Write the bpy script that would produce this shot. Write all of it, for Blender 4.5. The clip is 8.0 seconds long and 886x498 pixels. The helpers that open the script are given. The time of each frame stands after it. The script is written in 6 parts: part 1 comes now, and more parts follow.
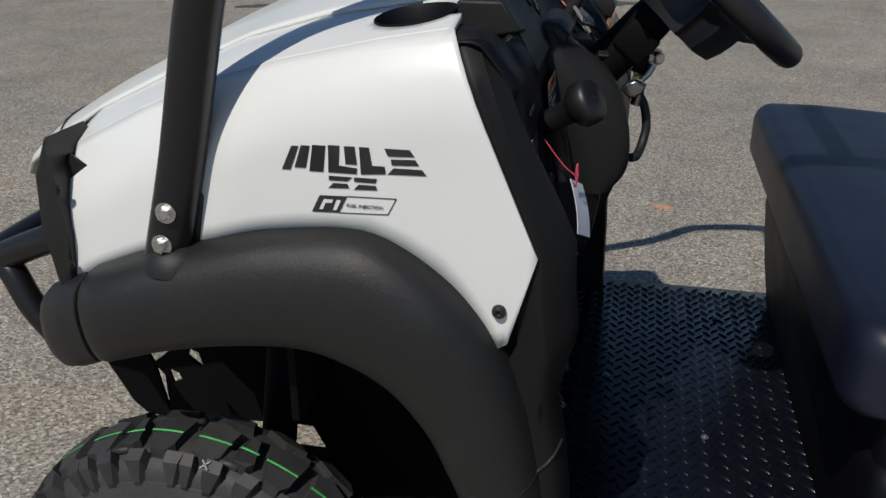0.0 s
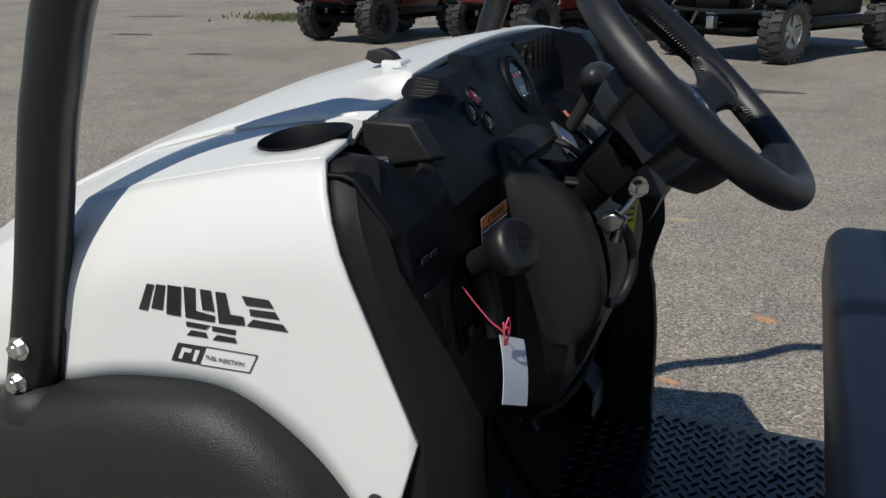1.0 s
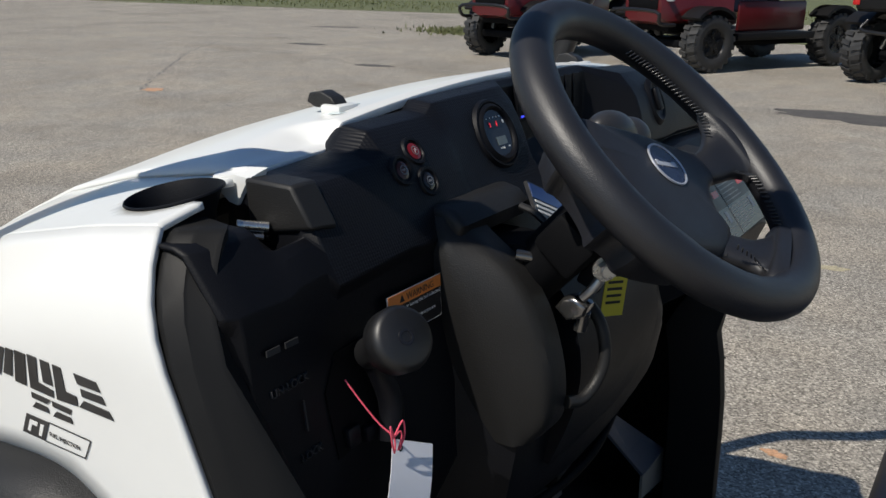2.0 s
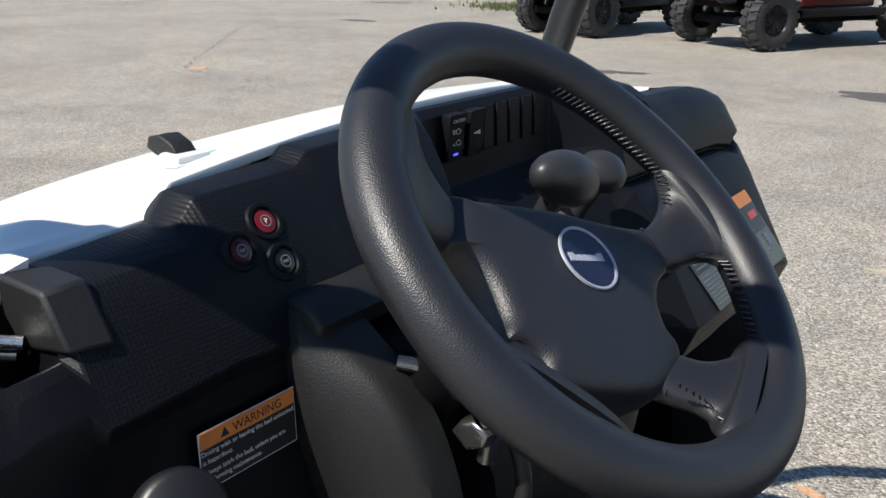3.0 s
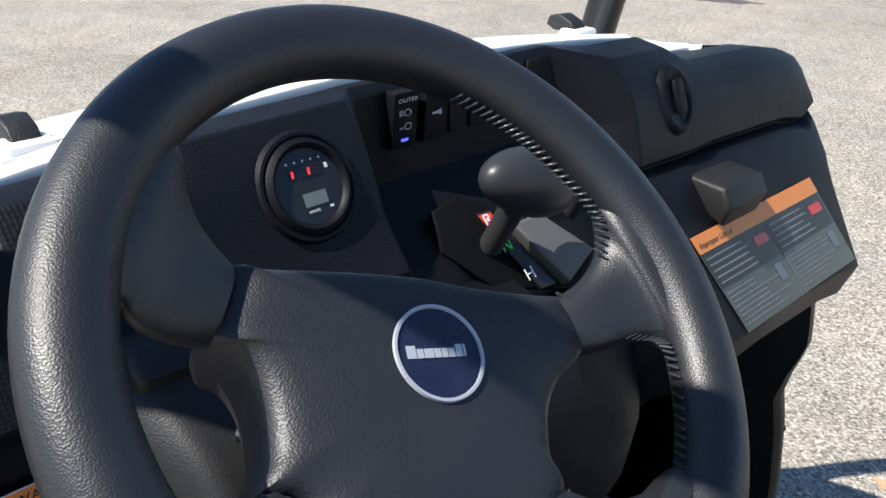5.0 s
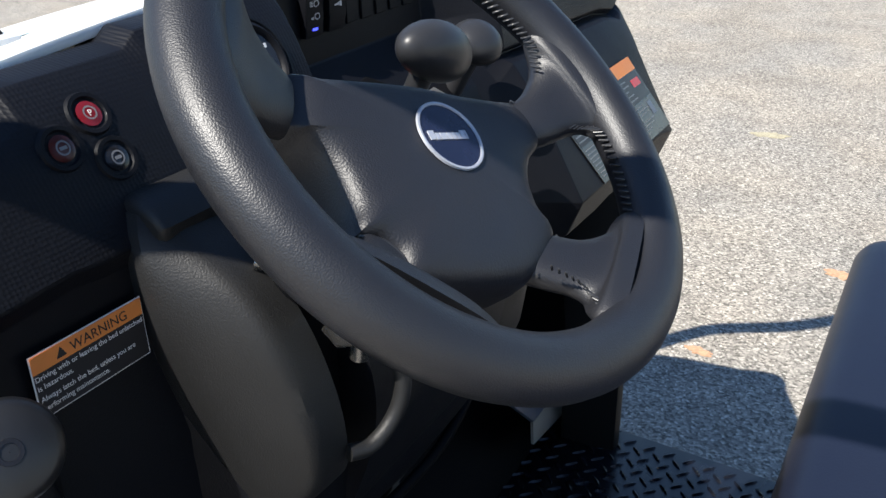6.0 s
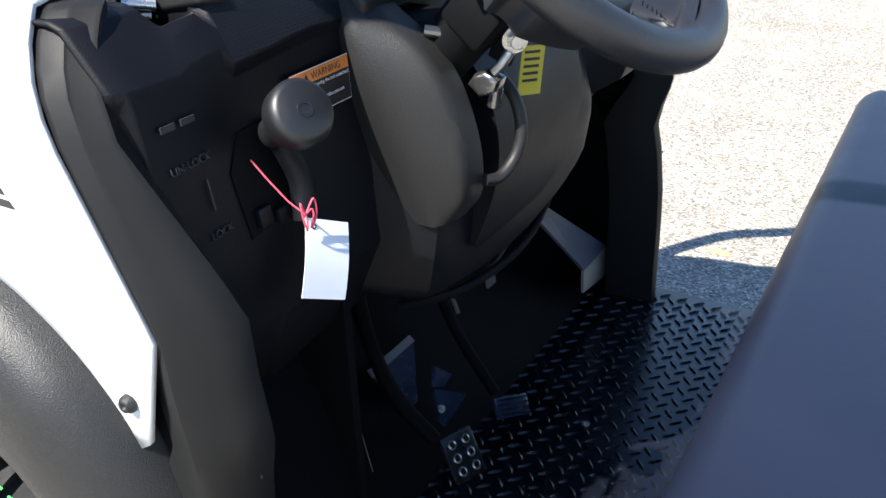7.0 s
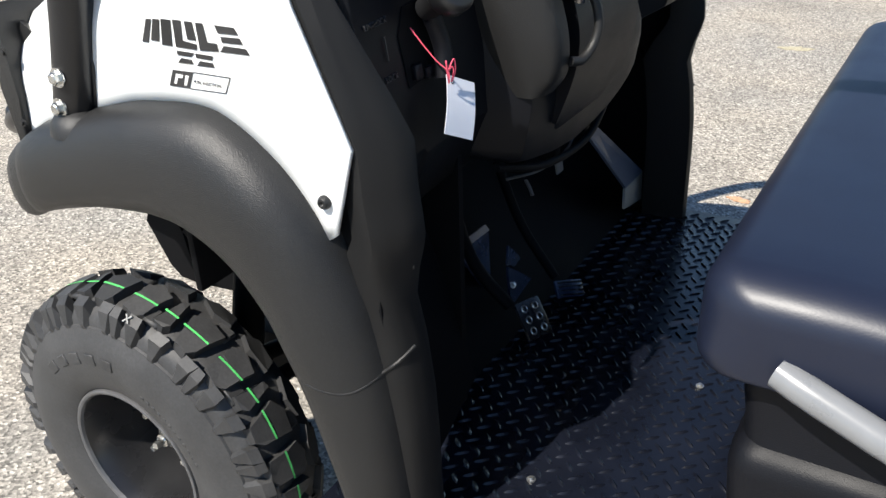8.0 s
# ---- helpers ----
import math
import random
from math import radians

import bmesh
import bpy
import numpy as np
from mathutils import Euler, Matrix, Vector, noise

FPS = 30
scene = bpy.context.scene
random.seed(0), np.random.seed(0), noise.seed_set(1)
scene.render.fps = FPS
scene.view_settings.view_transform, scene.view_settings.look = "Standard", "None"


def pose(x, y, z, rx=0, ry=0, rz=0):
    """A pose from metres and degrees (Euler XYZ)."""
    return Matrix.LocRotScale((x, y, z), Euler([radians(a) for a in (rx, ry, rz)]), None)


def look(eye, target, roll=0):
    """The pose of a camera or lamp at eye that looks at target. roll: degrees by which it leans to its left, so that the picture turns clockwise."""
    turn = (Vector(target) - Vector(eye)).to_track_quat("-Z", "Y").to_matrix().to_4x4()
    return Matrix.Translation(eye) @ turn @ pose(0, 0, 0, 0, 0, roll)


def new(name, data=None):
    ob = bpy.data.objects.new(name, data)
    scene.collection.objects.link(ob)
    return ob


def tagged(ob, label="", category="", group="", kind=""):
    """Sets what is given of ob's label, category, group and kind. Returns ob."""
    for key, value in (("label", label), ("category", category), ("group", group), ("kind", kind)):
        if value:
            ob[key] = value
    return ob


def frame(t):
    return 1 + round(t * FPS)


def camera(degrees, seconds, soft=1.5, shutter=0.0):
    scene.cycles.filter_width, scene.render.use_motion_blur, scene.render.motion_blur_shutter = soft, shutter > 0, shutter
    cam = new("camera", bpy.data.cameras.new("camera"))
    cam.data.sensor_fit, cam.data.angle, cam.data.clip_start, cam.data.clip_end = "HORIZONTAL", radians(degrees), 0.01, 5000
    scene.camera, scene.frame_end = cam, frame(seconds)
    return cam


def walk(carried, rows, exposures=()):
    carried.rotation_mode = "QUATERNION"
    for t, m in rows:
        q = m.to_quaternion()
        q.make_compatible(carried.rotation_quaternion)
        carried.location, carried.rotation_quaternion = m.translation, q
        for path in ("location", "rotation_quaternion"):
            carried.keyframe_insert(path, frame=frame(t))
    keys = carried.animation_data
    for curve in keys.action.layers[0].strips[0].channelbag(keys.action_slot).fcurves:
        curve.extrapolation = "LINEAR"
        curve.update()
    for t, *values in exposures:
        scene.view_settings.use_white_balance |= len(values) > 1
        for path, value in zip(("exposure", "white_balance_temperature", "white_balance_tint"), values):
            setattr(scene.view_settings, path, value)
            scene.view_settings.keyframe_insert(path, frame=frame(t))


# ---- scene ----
cam = camera(54.0, 8.0)
PATH = [
    (0, (0.267, -1.464, 1.337), (-0.129, 0.329, 0.543), -0.1),
    (0.5, (0.349, -1.316, 1.348), (-0.141, 0.488, 0.636), 0.3),
    (1, (0.451, -1.206, 1.352), (-0.265, 0.551, 0.718), -0.1),
    (1.5, (0.566, -1.099, 1.366), (-0.42, 0.531, 0.756), 2.2),
    (2, (0.596, -0.964, 1.37), (-0.456, 0.625, 0.764), 0.6),
    (2.2, (0.589, -0.896, 1.373), (-0.429, 0.711, 0.756), 1.2),
    (3.3, (0.583, -0.63, 1.411), (-0.647, 0.792, 0.729), 0.1),
    (3.5, (0.587, -0.592, 1.422), (-0.698, 0.772, 0.723), 0.3),
    (4, (0.582, -0.532, 1.428), (-0.782, 0.684, 0.615), 1.2),
    (4.5, (0.583, -0.473, 1.431), (-0.811, 0.684, 0.584), 0.6),
    (4.7, (0.586, -0.458, 1.429), (-0.783, 0.725, 0.577), 0.7),
    (5.8, (0.578, -0.578, 1.389), (-0.401, 0.929, 0.509), 0.8),
    (6, (0.579, -0.637, 1.378), (-0.324, 0.901, 0.472), -0.4),
    (6.5, (0.588, -0.769, 1.349), (-0.234, 0.794, 0.411), -2.3),
    (7, (0.647, -0.952, 1.318), (-0.266, 0.553, 0.369), -1.8),
    (7.5, (0.673, -1.126, 1.304), (-0.351, 0.295, 0.34), -1.6),
    (8, (0.707, -1.274, 1.291), (-0.224, 0.219, 0.341), -2.0),
]
EXPO = [(0.0, -0.32, 6500, 10), (0.5, -0.43, 6520, 10), (1.0, -0.18, 6520, 10), (1.5, -0.13, 6550, 10), (2.2, 0.25, 6600, 10), (3.3, 0.82, 6420, 10), (4.0, 0.88, 6400, 10), (4.7, 1.15, 6400, 10), (5.8, 1.16, 6380, 10), (6.5, 1.50, 6300, 10), (7.0, 1.86, 6330, 10), (7.5, 1.47, 6480, 10), (8.0, 1.15, 6500, 10)]
walk(cam, [(t, look(eye, target, roll)) for t, eye, target, roll in PATH], EXPO)

# ---- world and sun ----
GZ = 0.03                      # level of the parking lot
SUN_A, SUN_B = 0.23, 0.75      # run of a shadow rearwards and to the right, per metre of height
world = bpy.data.worlds.new("sky")
world.use_nodes = True
scene.world = world
wn = world.node_tree
sky = wn.nodes.new("ShaderNodeTexSky")
sky.sky_type, sky.sun_disc = "NISHITA", False
sky.dust_density, sky.ozone_density = 0.0, 5.0
sky.sun_elevation = math.atan2(1.0, math.hypot(SUN_A, SUN_B))
sky.sun_rotation = math.atan2(-SUN_A, -SUN_B)
wn.links.new(sky.outputs[0], wn.nodes["Background"].inputs[0])
wn.nodes["Background"].inputs[1].default_value = 0.072
sun = new("sun", bpy.data.lights.new("sun", "SUN"))
sun.data.energy, sun.data.angle, sun.data.color = 3.9, radians(0.53), (1.0, 0.945, 0.855)
sun.matrix_world = look((0, 0, 20), (SUN_A, SUN_B, 19))
from mathutils.bvhtree import BVHTree


# ---- materials ----
def material(name, colour, rough=0.5, metal=0.0, grain=(0.0, 60.0), stain=(0.0, 6.0), bump=(0.0, 300.0), spec=0.5, coat=0.0, kind="noise", emit=None, rand=0.0):
    """A node material: base colour varied at two scales, and a fine relief."""
    m = bpy.data.materials.new(name)
    m.use_nodes = True
    t = m.node_tree
    b = t.nodes["Principled BSDF"]
    b.inputs["Roughness"].default_value, b.inputs["Metallic"].default_value = rough, metal
    b.inputs["Specular IOR Level"].default_value, b.inputs["Coat Weight"].default_value = spec, coat
    tc = t.nodes.new("ShaderNodeTexCoord")
    last = None
    rgb = t.nodes.new("ShaderNodeRGB")
    rgb.outputs[0].default_value = (*colour, 1)
    last = rgb.outputs[0]

    def noisy(scale, detail=4.0):
        n = t.nodes.new("ShaderNodeTexNoise")
        n.inputs["Scale"].default_value, n.inputs["Detail"].default_value = scale, detail
        t.links.new(tc.outputs["Object"], n.inputs["Vector"])
        return n.outputs["Fac"]

    def vary(src, fac, amount):
        r = t.nodes.new("ShaderNodeMapRange")
        r.inputs["From Min"].default_value, r.inputs["From Max"].default_value = 0.3, 0.7
        r.inputs["To Min"].default_value, r.inputs["To Max"].default_value = 1 - amount, 1 + amount
        t.links.new(fac, r.inputs["Value"])
        mx = t.nodes.new("ShaderNodeVectorMath")
        mx.operation = "SCALE"
        t.links.new(src, mx.inputs[0])
        t.links.new(r.outputs[0], mx.inputs["Scale"])
        return mx.outputs[0]

    if grain[0]:
        last = vary(last, noisy(grain[1]), grain[0])
    if stain[0]:
        f = noisy(stain[1], 6.0)
        last = vary(last, f, stain[0])
        r = t.nodes.new("ShaderNodeMapRange")
        r.inputs["To Min"].default_value, r.inputs["To Max"].default_value = max(0.02, rough - 0.12), min(1.0, rough + 0.12)
        t.links.new(f, r.inputs["Value"])
        t.links.new(r.outputs[0], b.inputs["Roughness"])
    if rand:
        oi = t.nodes.new("ShaderNodeObjectInfo")
        last = vary(last, oi.outputs["Random"], rand)
    t.links.new(last, b.inputs["Base Color"])
    if bump[0]:
        bn = t.nodes.new("ShaderNodeBump")
        bn.inputs["Strength"].default_value, bn.inputs["Distance"].default_value = bump[0], 0.001
        if kind == "dots":
            v = t.nodes.new("ShaderNodeTexVoronoi")
            v.voronoi_dimensions = "2D"
            v.inputs["Scale"].default_value, v.inputs["Randomness"].default_value = bump[1], 0.25
            sep, com = t.nodes.new("ShaderNodeSeparateXYZ"), t.nodes.new("ShaderNodeCombineXYZ")
            mul = t.nodes.new("ShaderNodeMath")
            mul.operation, mul.inputs[1].default_value = "MULTIPLY", 1.15
            t.links.new(tc.outputs["Object"], sep.inputs[0])
            t.links.new(sep.outputs["Y"], com.inputs["X"])
            t.links.new(sep.outputs["Z"], mul.inputs[0])
            t.links.new(mul.outputs[0], com.inputs["Y"])
            t.links.new(com.outputs[0], v.inputs["Vector"])
            t.links.new(v.outputs["Distance"], bn.inputs["Height"])
        elif kind == "leather":
            v = t.nodes.new("ShaderNodeTexVoronoi")
            v.feature = "SMOOTH_F1"
            v.inputs["Scale"].default_value = bump[1]
            t.links.new(tc.outputs["Object"], v.inputs["Vector"])
            t.links.new(v.outputs["Distance"], bn.inputs["Height"])
        else:
            t.links.new(noisy(bump[1], 3.0), bn.inputs["Height"])
        t.links.new(bn.outputs[0], b.inputs["Normal"])
    if emit:
        b.inputs["Emission Color"].default_value, b.inputs["Emission Strength"].default_value = (*emit[0], 1), emit[1]
    return m


M_WHITE = material("white_paint", (0.80, 0.81, 0.79), 0.32, stain=(0.02, 5), bump=(0.03, 25), coat=0.25)
M_FENDER = material("grained_black_plastic", (0.0165, 0.0165, 0.0165), 0.45, grain=(0.3, 700), stain=(0.06, 9), bump=(0.55, 760), spec=0.42)
M_DASH = material("satin_black_plastic", (0.0042, 0.0046, 0.0066), 0.50, stain=(0.08, 10), bump=(0.25, 700), spec=0.20)
M_DOTS = material("dotted_black_plastic", (0.0045, 0.0049, 0.0070), 0.48, stain=(0.06, 10), bump=(0.42, 320), kind="dots", spec=0.26)
M_PILLAR = material("deep_black_plastic", (0.0125, 0.0125, 0.0127), 0.5, stain=(0.08, 10), bump=(0.08, 700), spec=0.18)
M_BULGE = material("grey_black_plastic", (0.0130, 0.0129, 0.0130), 0.52, stain=(0.06, 12), bump=(0.35, 700), spec=0.42)
M_TUBE = material("black_powder_coat", (0.010, 0.010, 0.011), 0.34, stain=(0.05, 14), bump=(0.15, 260))
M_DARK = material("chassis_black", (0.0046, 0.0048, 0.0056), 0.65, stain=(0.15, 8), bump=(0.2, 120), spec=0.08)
M_RUBBER = material("tyre_rubber", (0.032, 0.032, 0.0325), 0.60, grain=(0.15, 220), stain=(0.24, 14), bump=(0.3, 240), rand=0.18)
M_RIM = material("black_steel_rim", (0.016, 0.016, 0.017), 0.28, stain=(0.08, 18), bump=(0.08, 60))
# rim lip in a paler grey that stands for the sun on it
M_LITLIP = material("sunlit_rim_lip", (0.085, 0.085, 0.087), 0.42, stain=(0.2, 40), bump=(0.1, 160))
M_LEATHER = material("wheel_vinyl", (0.0120, 0.0125, 0.0155), 0.45, stain=(0.06, 20), bump=(0.20, 1250), kind="leather", spec=0.62)
M_HUB = material("hub_plastic", (0.0125, 0.0130, 0.0165), 0.50, stain=(0.05, 20), bump=(0.25, 1000), kind="leather", spec=0.62)
# black vinyl; the blue in its base imitates sky sheen
M_SEAT = material("seat_vinyl_sky_tint", (0.0090, 0.0125, 0.0265), 0.42, stain=(0.05, 7), bump=(0.10, 420), spec=0.42)
# black steel, likewise given some reflected sky blue in the base
M_PLATE = material("tread_plate_sky_tint", (0.0044, 0.0056, 0.0102), 0.28, stain=(0.22, 11), bump=(0.06, 160), spec=0.5)
# black enamel whose blue base stands in for mirrored sky
M_GUSSET = material("sky_tinted_black_enamel", (0.026, 0.038, 0.075), 0.25, stain=(0.15, 30), coat=0.3)
M_ZINC = material("zinc_steel", (0.62, 0.62, 0.60), 0.28, 0.95, stain=(0.12, 60), bump=(0.15, 300))
M_CHROME = material("dark_chrome", (0.22, 0.215, 0.21), 0.22, 0.9, stain=(0.15, 50))
M_STEEL = material("bare_steel", (0.42, 0.42, 0.41), 0.35, 0.9, stain=(0.15, 40), bump=(0.15, 220))
M_RIDGE = material("mid_grey_plastic", (0.10, 0.10, 0.10), 0.6, stain=(0.06, 12), bump=(0.2, 400))
M_GRIP = material("smooth_black_grip", (0.028, 0.0285, 0.031), 0.38, stain=(0.06, 30), bump=(0.06, 300), spec=0.4)
M_KNOB = material("matt_black_knob", (0.0085, 0.0087, 0.0098), 0.42, stain=(0.06, 30), bump=(0.06, 300), spec=0.6)
M_FILM = material("pale_film", (0.66, 0.76, 0.77), 0.2, stain=(0.04, 60))
M_CRACK = material("asphalt_crack", (0.165, 0.157, 0.145), 0.9, grain=(0.3, 150), stain=(0.2, 6), bump=(0.5, 150))
M_STITCH = material("stitch_thread", (0.030, 0.031, 0.034), 0.35, stain=(0.1, 60))
M_GLOVE = material("clear_grey_sleeve", (0.19, 0.195, 0.20), 0.3, stain=(0.05, 30), bump=(0.06, 90))
M_GAUGE = material("gauge_face", (0.018, 0.018, 0.020), 0.16, stain=(0.1, 40))
M_LCD = material("lcd_grey_green", (0.16, 0.19, 0.18), 0.2, stain=(0.05, 60))
M_BADGE = material("badge_silver", (0.45, 0.47, 0.52), 0.3, 0.3, stain=(0.05, 60))
M_NAVY = material("badge_navy", (0.012, 0.016, 0.04), 0.25, stain=(0.05, 60))
M_DECAL = material("decal_black", (0.025, 0.025, 0.026), 0.35, grain=(0.4, 22))
M_GREYDEC = material("decal_grey", (0.16, 0.16, 0.165), 0.35, grain=(0.2, 30))
M_ORANGE = material("label_orange", (0.75, 0.24, 0.05), 0.4, stain=(0.05, 40))
M_LABEL = material("label_black", (0.012, 0.012, 0.014), 0.35, stain=(0.05, 40))
M_PRINT = material("label_white", (0.78, 0.78, 0.76), 0.4, stain=(0.03, 40))
M_YELLOW = material("label_yellow", (0.50, 0.45, 0.04), 0.4, stain=(0.06, 40))
M_BLUE = material("label_blue", (0.02, 0.06, 0.22), 0.35, stain=(0.06, 40))
M_GREYLAB = material("label_grey", (0.055, 0.055, 0.050), 0.22, stain=(0.25, 30))
M_PAPER = material("tag_paper", (0.72, 0.74, 0.80), 0.6, stain=(0.03, 14), bump=(0.1, 60))
M_STRING = material("pink_string", (0.80, 0.10, 0.16), 0.7, bump=(0.5, 900))
M_BOOK = material("grey_enamel", (0.105, 0.125, 0.165), 0.34, stain=(0.06, 20))
# warm tan that carries the sunlight on the bracket's lower face
M_SUNFACE = material("sunlit_bracket_tan", (0.42, 0.39, 0.33), 0.6, stain=(0.08, 25))
M_RED = material("red_lens", (0.10, 0.006, 0.010), 0.25, emit=((1.0, 0.05, 0.08), 0.04))
M_REDOFF = material("amber_lens_off", (0.06, 0.010, 0.008), 0.22, stain=(0.1, 80))
M_LENS = material("dark_lens", (0.012, 0.012, 0.014), 0.18, stain=(0.1, 80))
M_LEDRED = material("red_segment", (0.5, 0.02, 0.02), 0.3, emit=((1.0, 0.03, 0.05), 0.5))
M_LEDBLUE = material("blue_led", (0.02, 0.03, 0.5), 0.3, emit=((0.06, 0.08, 1.0), 1.2))
M_GREEN = material("green_mark", (0.10, 0.75, 0.12), 0.5, stain=(0.1, 40))
M_REDMARK = material("red_mark", (0.75, 0.05, 0.04), 0.5, stain=(0.1, 40))
M_CHALK = material("chalk_green", (0.09, 0.55, 0.14), 0.7, stain=(0.3, 50))
M_CHALKW = material("chalk_white", (0.32, 0.32, 0.31), 0.8)
M_WIRE = material("copper_wire", (0.22, 0.18, 0.15), 0.4, 0.5)
M_UTVRED = material("red_bodywork", (0.085, 0.006, 0.008), 0.35, stain=(0.06, 4), coat=0.2)
M_UTVGREY = material("grey_bodywork", (0.007, 0.007, 0.0075), 0.5, stain=(0.1, 4), spec=0.3)
M_TAIL = material("tail_lens", (0.55, 0.02, 0.02), 0.18, stain=(0.1, 50))


def asphalt_material():
    """Worn, pale asphalt: rounded aggregate in a grey binder, broad stains and faint cracks."""
    m = bpy.data.materials.new("worn_asphalt")
    m.use_nodes = True
    t = m.node_tree
    b = t.nodes["Principled BSDF"]
    b.inputs["Roughness"].default_value = 0.85
    tc = t.nodes.new("ShaderNodeTexCoord")

    def vor(scale, feature="F1", out="Color"):
        v = t.nodes.new("ShaderNodeTexVoronoi")
        v.feature = feature
        v.inputs["Scale"].default_value = scale
        t.links.new(tc.outputs["Object"], v.inputs["Vector"])
        return v.outputs[out]

    def noi(scale, detail=6.0, dist=0.0):
        n = t.nodes.new("ShaderNodeTexNoise")
        n.inputs["Scale"].default_value, n.inputs["Detail"].default_value, n.inputs["Distortion"].default_value = scale, detail, dist
        t.links.new(tc.outputs["Object"], n.inputs["Vector"])
        return n.outputs["Fac"]

    def ramp(src, stops):
        r = t.nodes.new("ShaderNodeValToRGB")
        while len(r.color_ramp.elements) < len(stops):
            r.color_ramp.elements.new(0.5)
        for e, (p, c) in zip(r.color_ramp.elements, stops):
            e.position, e.color = p, (*c, 1)
        t.links.new(src, r.inputs[0])
        return r.outputs[0]

    def mult(x, y):
        mx = t.nodes.new("ShaderNodeVectorMath")
        mx.operation = "MULTIPLY"
        t.links.new(x, mx.inputs[0])
        t.links.new(y, mx.inputs[1])
        return mx.outputs[0]

    sep = t.nodes.new("ShaderNodeSeparateColor")
    t.links.new(vor(150.0), sep.inputs[0])
    stones = ramp(sep.outputs[0], [(0.0, (0.105, 0.099, 0.088)), (0.3, (0.225, 0.212, 0.189)), (0.7, (0.345, 0.325, 0.290)), (0.93, (0.47, 0.443, 0.394)), (1.0, (0.64, 0.61, 0.55))])
    fines = ramp(noi(420.0, 3.0), [(0.3, (0.72, 0.72, 0.72)), (0.7, (1.2, 1.2, 1.2))])
    broad = ramp(noi(0.55, 8.0, 0.6), [(0.28, (0.78, 0.77, 0.75)), (0.5, (1.0, 1.0, 1.0)), (0.75, (1.12, 1.11, 1.08))])
    blot = ramp(noi(3.3, 6.0), [(0.25, (0.86, 0.86, 0.86)), (0.6, (1.05, 1.05, 1.05))])
    warm = ramp(noi(1.7, 5.0), [(0.35, (1.0, 0.985, 0.96)), (0.65, (1.06, 1.0, 0.92))])
    t.links.new(mult(mult(mult(mult(stones, fines), broad), blot), warm), b.inputs["Base Color"])
    bn = t.nodes.new("ShaderNodeBump")
    bn.inputs["Strength"].default_value, bn.inputs["Distance"].default_value = 0.55, 0.004
    t.links.new(vor(150.0, "SMOOTH_F1", "Distance"), bn.inputs["Height"])
    t.links.new(bn.outputs[0], b.inputs["Normal"])
    return m


M_ASPHALT = asphalt_material()
M_TAR = material("tar_patch", (0.085, 0.08, 0.075), 0.8, grain=(0.35, 150), stain=(0.25, 6), bump=(0.6, 150))
M_SPRAY = material("orange_survey_paint", (0.50, 0.29, 0.17), 0.8, grain=(0.3, 150), bump=(0.5, 150))
M_SPRAYY = material("faded_yellow_paint", (0.40, 0.355, 0.24), 0.8, grain=(0.3, 150), bump=(0.5, 150))
M_GRASS = material("dry_grass", (0.115, 0.125, 0.048), 0.7, grain=(0.3, 20), stain=(0.3, 1.5), bump=(0.4, 60))


# ---- building tools ----
def finish(name, verts, faces, mat, parent=None, label="", smooth=True, loc=None):
    me = bpy.data.meshes.new(name)
    me.from_pydata([tuple(v) for v in verts], [], [tuple(f) for f in faces])
    me.validate()
    bm = bmesh.new()
    bm.from_mesh(me)
    bmesh.ops.recalc_face_normals(bm, faces=bm.faces[:])
    bm.to_mesh(me)
    bm.free()
    me.materials.append(mat)
    for p in me.polygons:
        p.use_smooth = smooth
    ob = new(name, me)
    if smooth:
        me.set_sharp_from_angle(angle=radians(38))
    if parent is not None:
        ob.parent = parent
    if loc is not None:
        ob.location = loc
    if label:
        ob["label"] = label
    return ob


def part(name, bm, mat, parent, label="", smooth=True, loc=None):
    me = bpy.data.meshes.new(name)
    bmesh.ops.recalc_face_normals(bm, faces=bm.faces[:])
    bm.to_mesh(me)
    bm.free()
    me.materials.append(mat)
    for p in me.polygons:
        p.use_smooth = smooth
    if smooth:
        me.set_sharp_from_angle(angle=radians(38))
    ob = new(name, me)
    if parent is not None:
        ob.parent = parent
    if loc is not None:
        ob.location = loc
    if label:
        ob["label"] = label
    return ob


def loft(rings, closed=True, caps=True):
    """Verts and faces through rings of equally many points."""
    n = len(rings[0])
    verts = [p for r in rings for p in r]
    faces = []
    for i in range(len(rings) - 1):
        for j in range(n if closed else n - 1):
            k = (j + 1) % n
            faces.append((i * n + j, i * n + k, (i + 1) * n + k, (i + 1) * n + j))
    if caps and closed:
        faces.append(tuple(range(n))[::-1])
        faces.append(tuple((len(rings) - 1) * n + j for j in range(n)))
    return verts, faces


def smooth_path(pts, steps=6):
    """Catmull-Rom through the points."""
    p = [Vector(q) for q in pts]
    p = [2 * p[0] - p[1]] + p + [2 * p[-1] - p[-2]]
    out = []
    for i in range(1, len(p) - 2):
        for k in range(steps):
            u = k / steps
            a, b, c, d = p[i - 1], p[i], p[i + 1], p[i + 2]
            out.append(0.5 * (2 * b + (c - a) * u + (2 * a - 5 * b + 4 * c - d) * u * u + (3 * b - a - 3 * c + d) * u ** 3))
    out.append(p[-2])
    return out


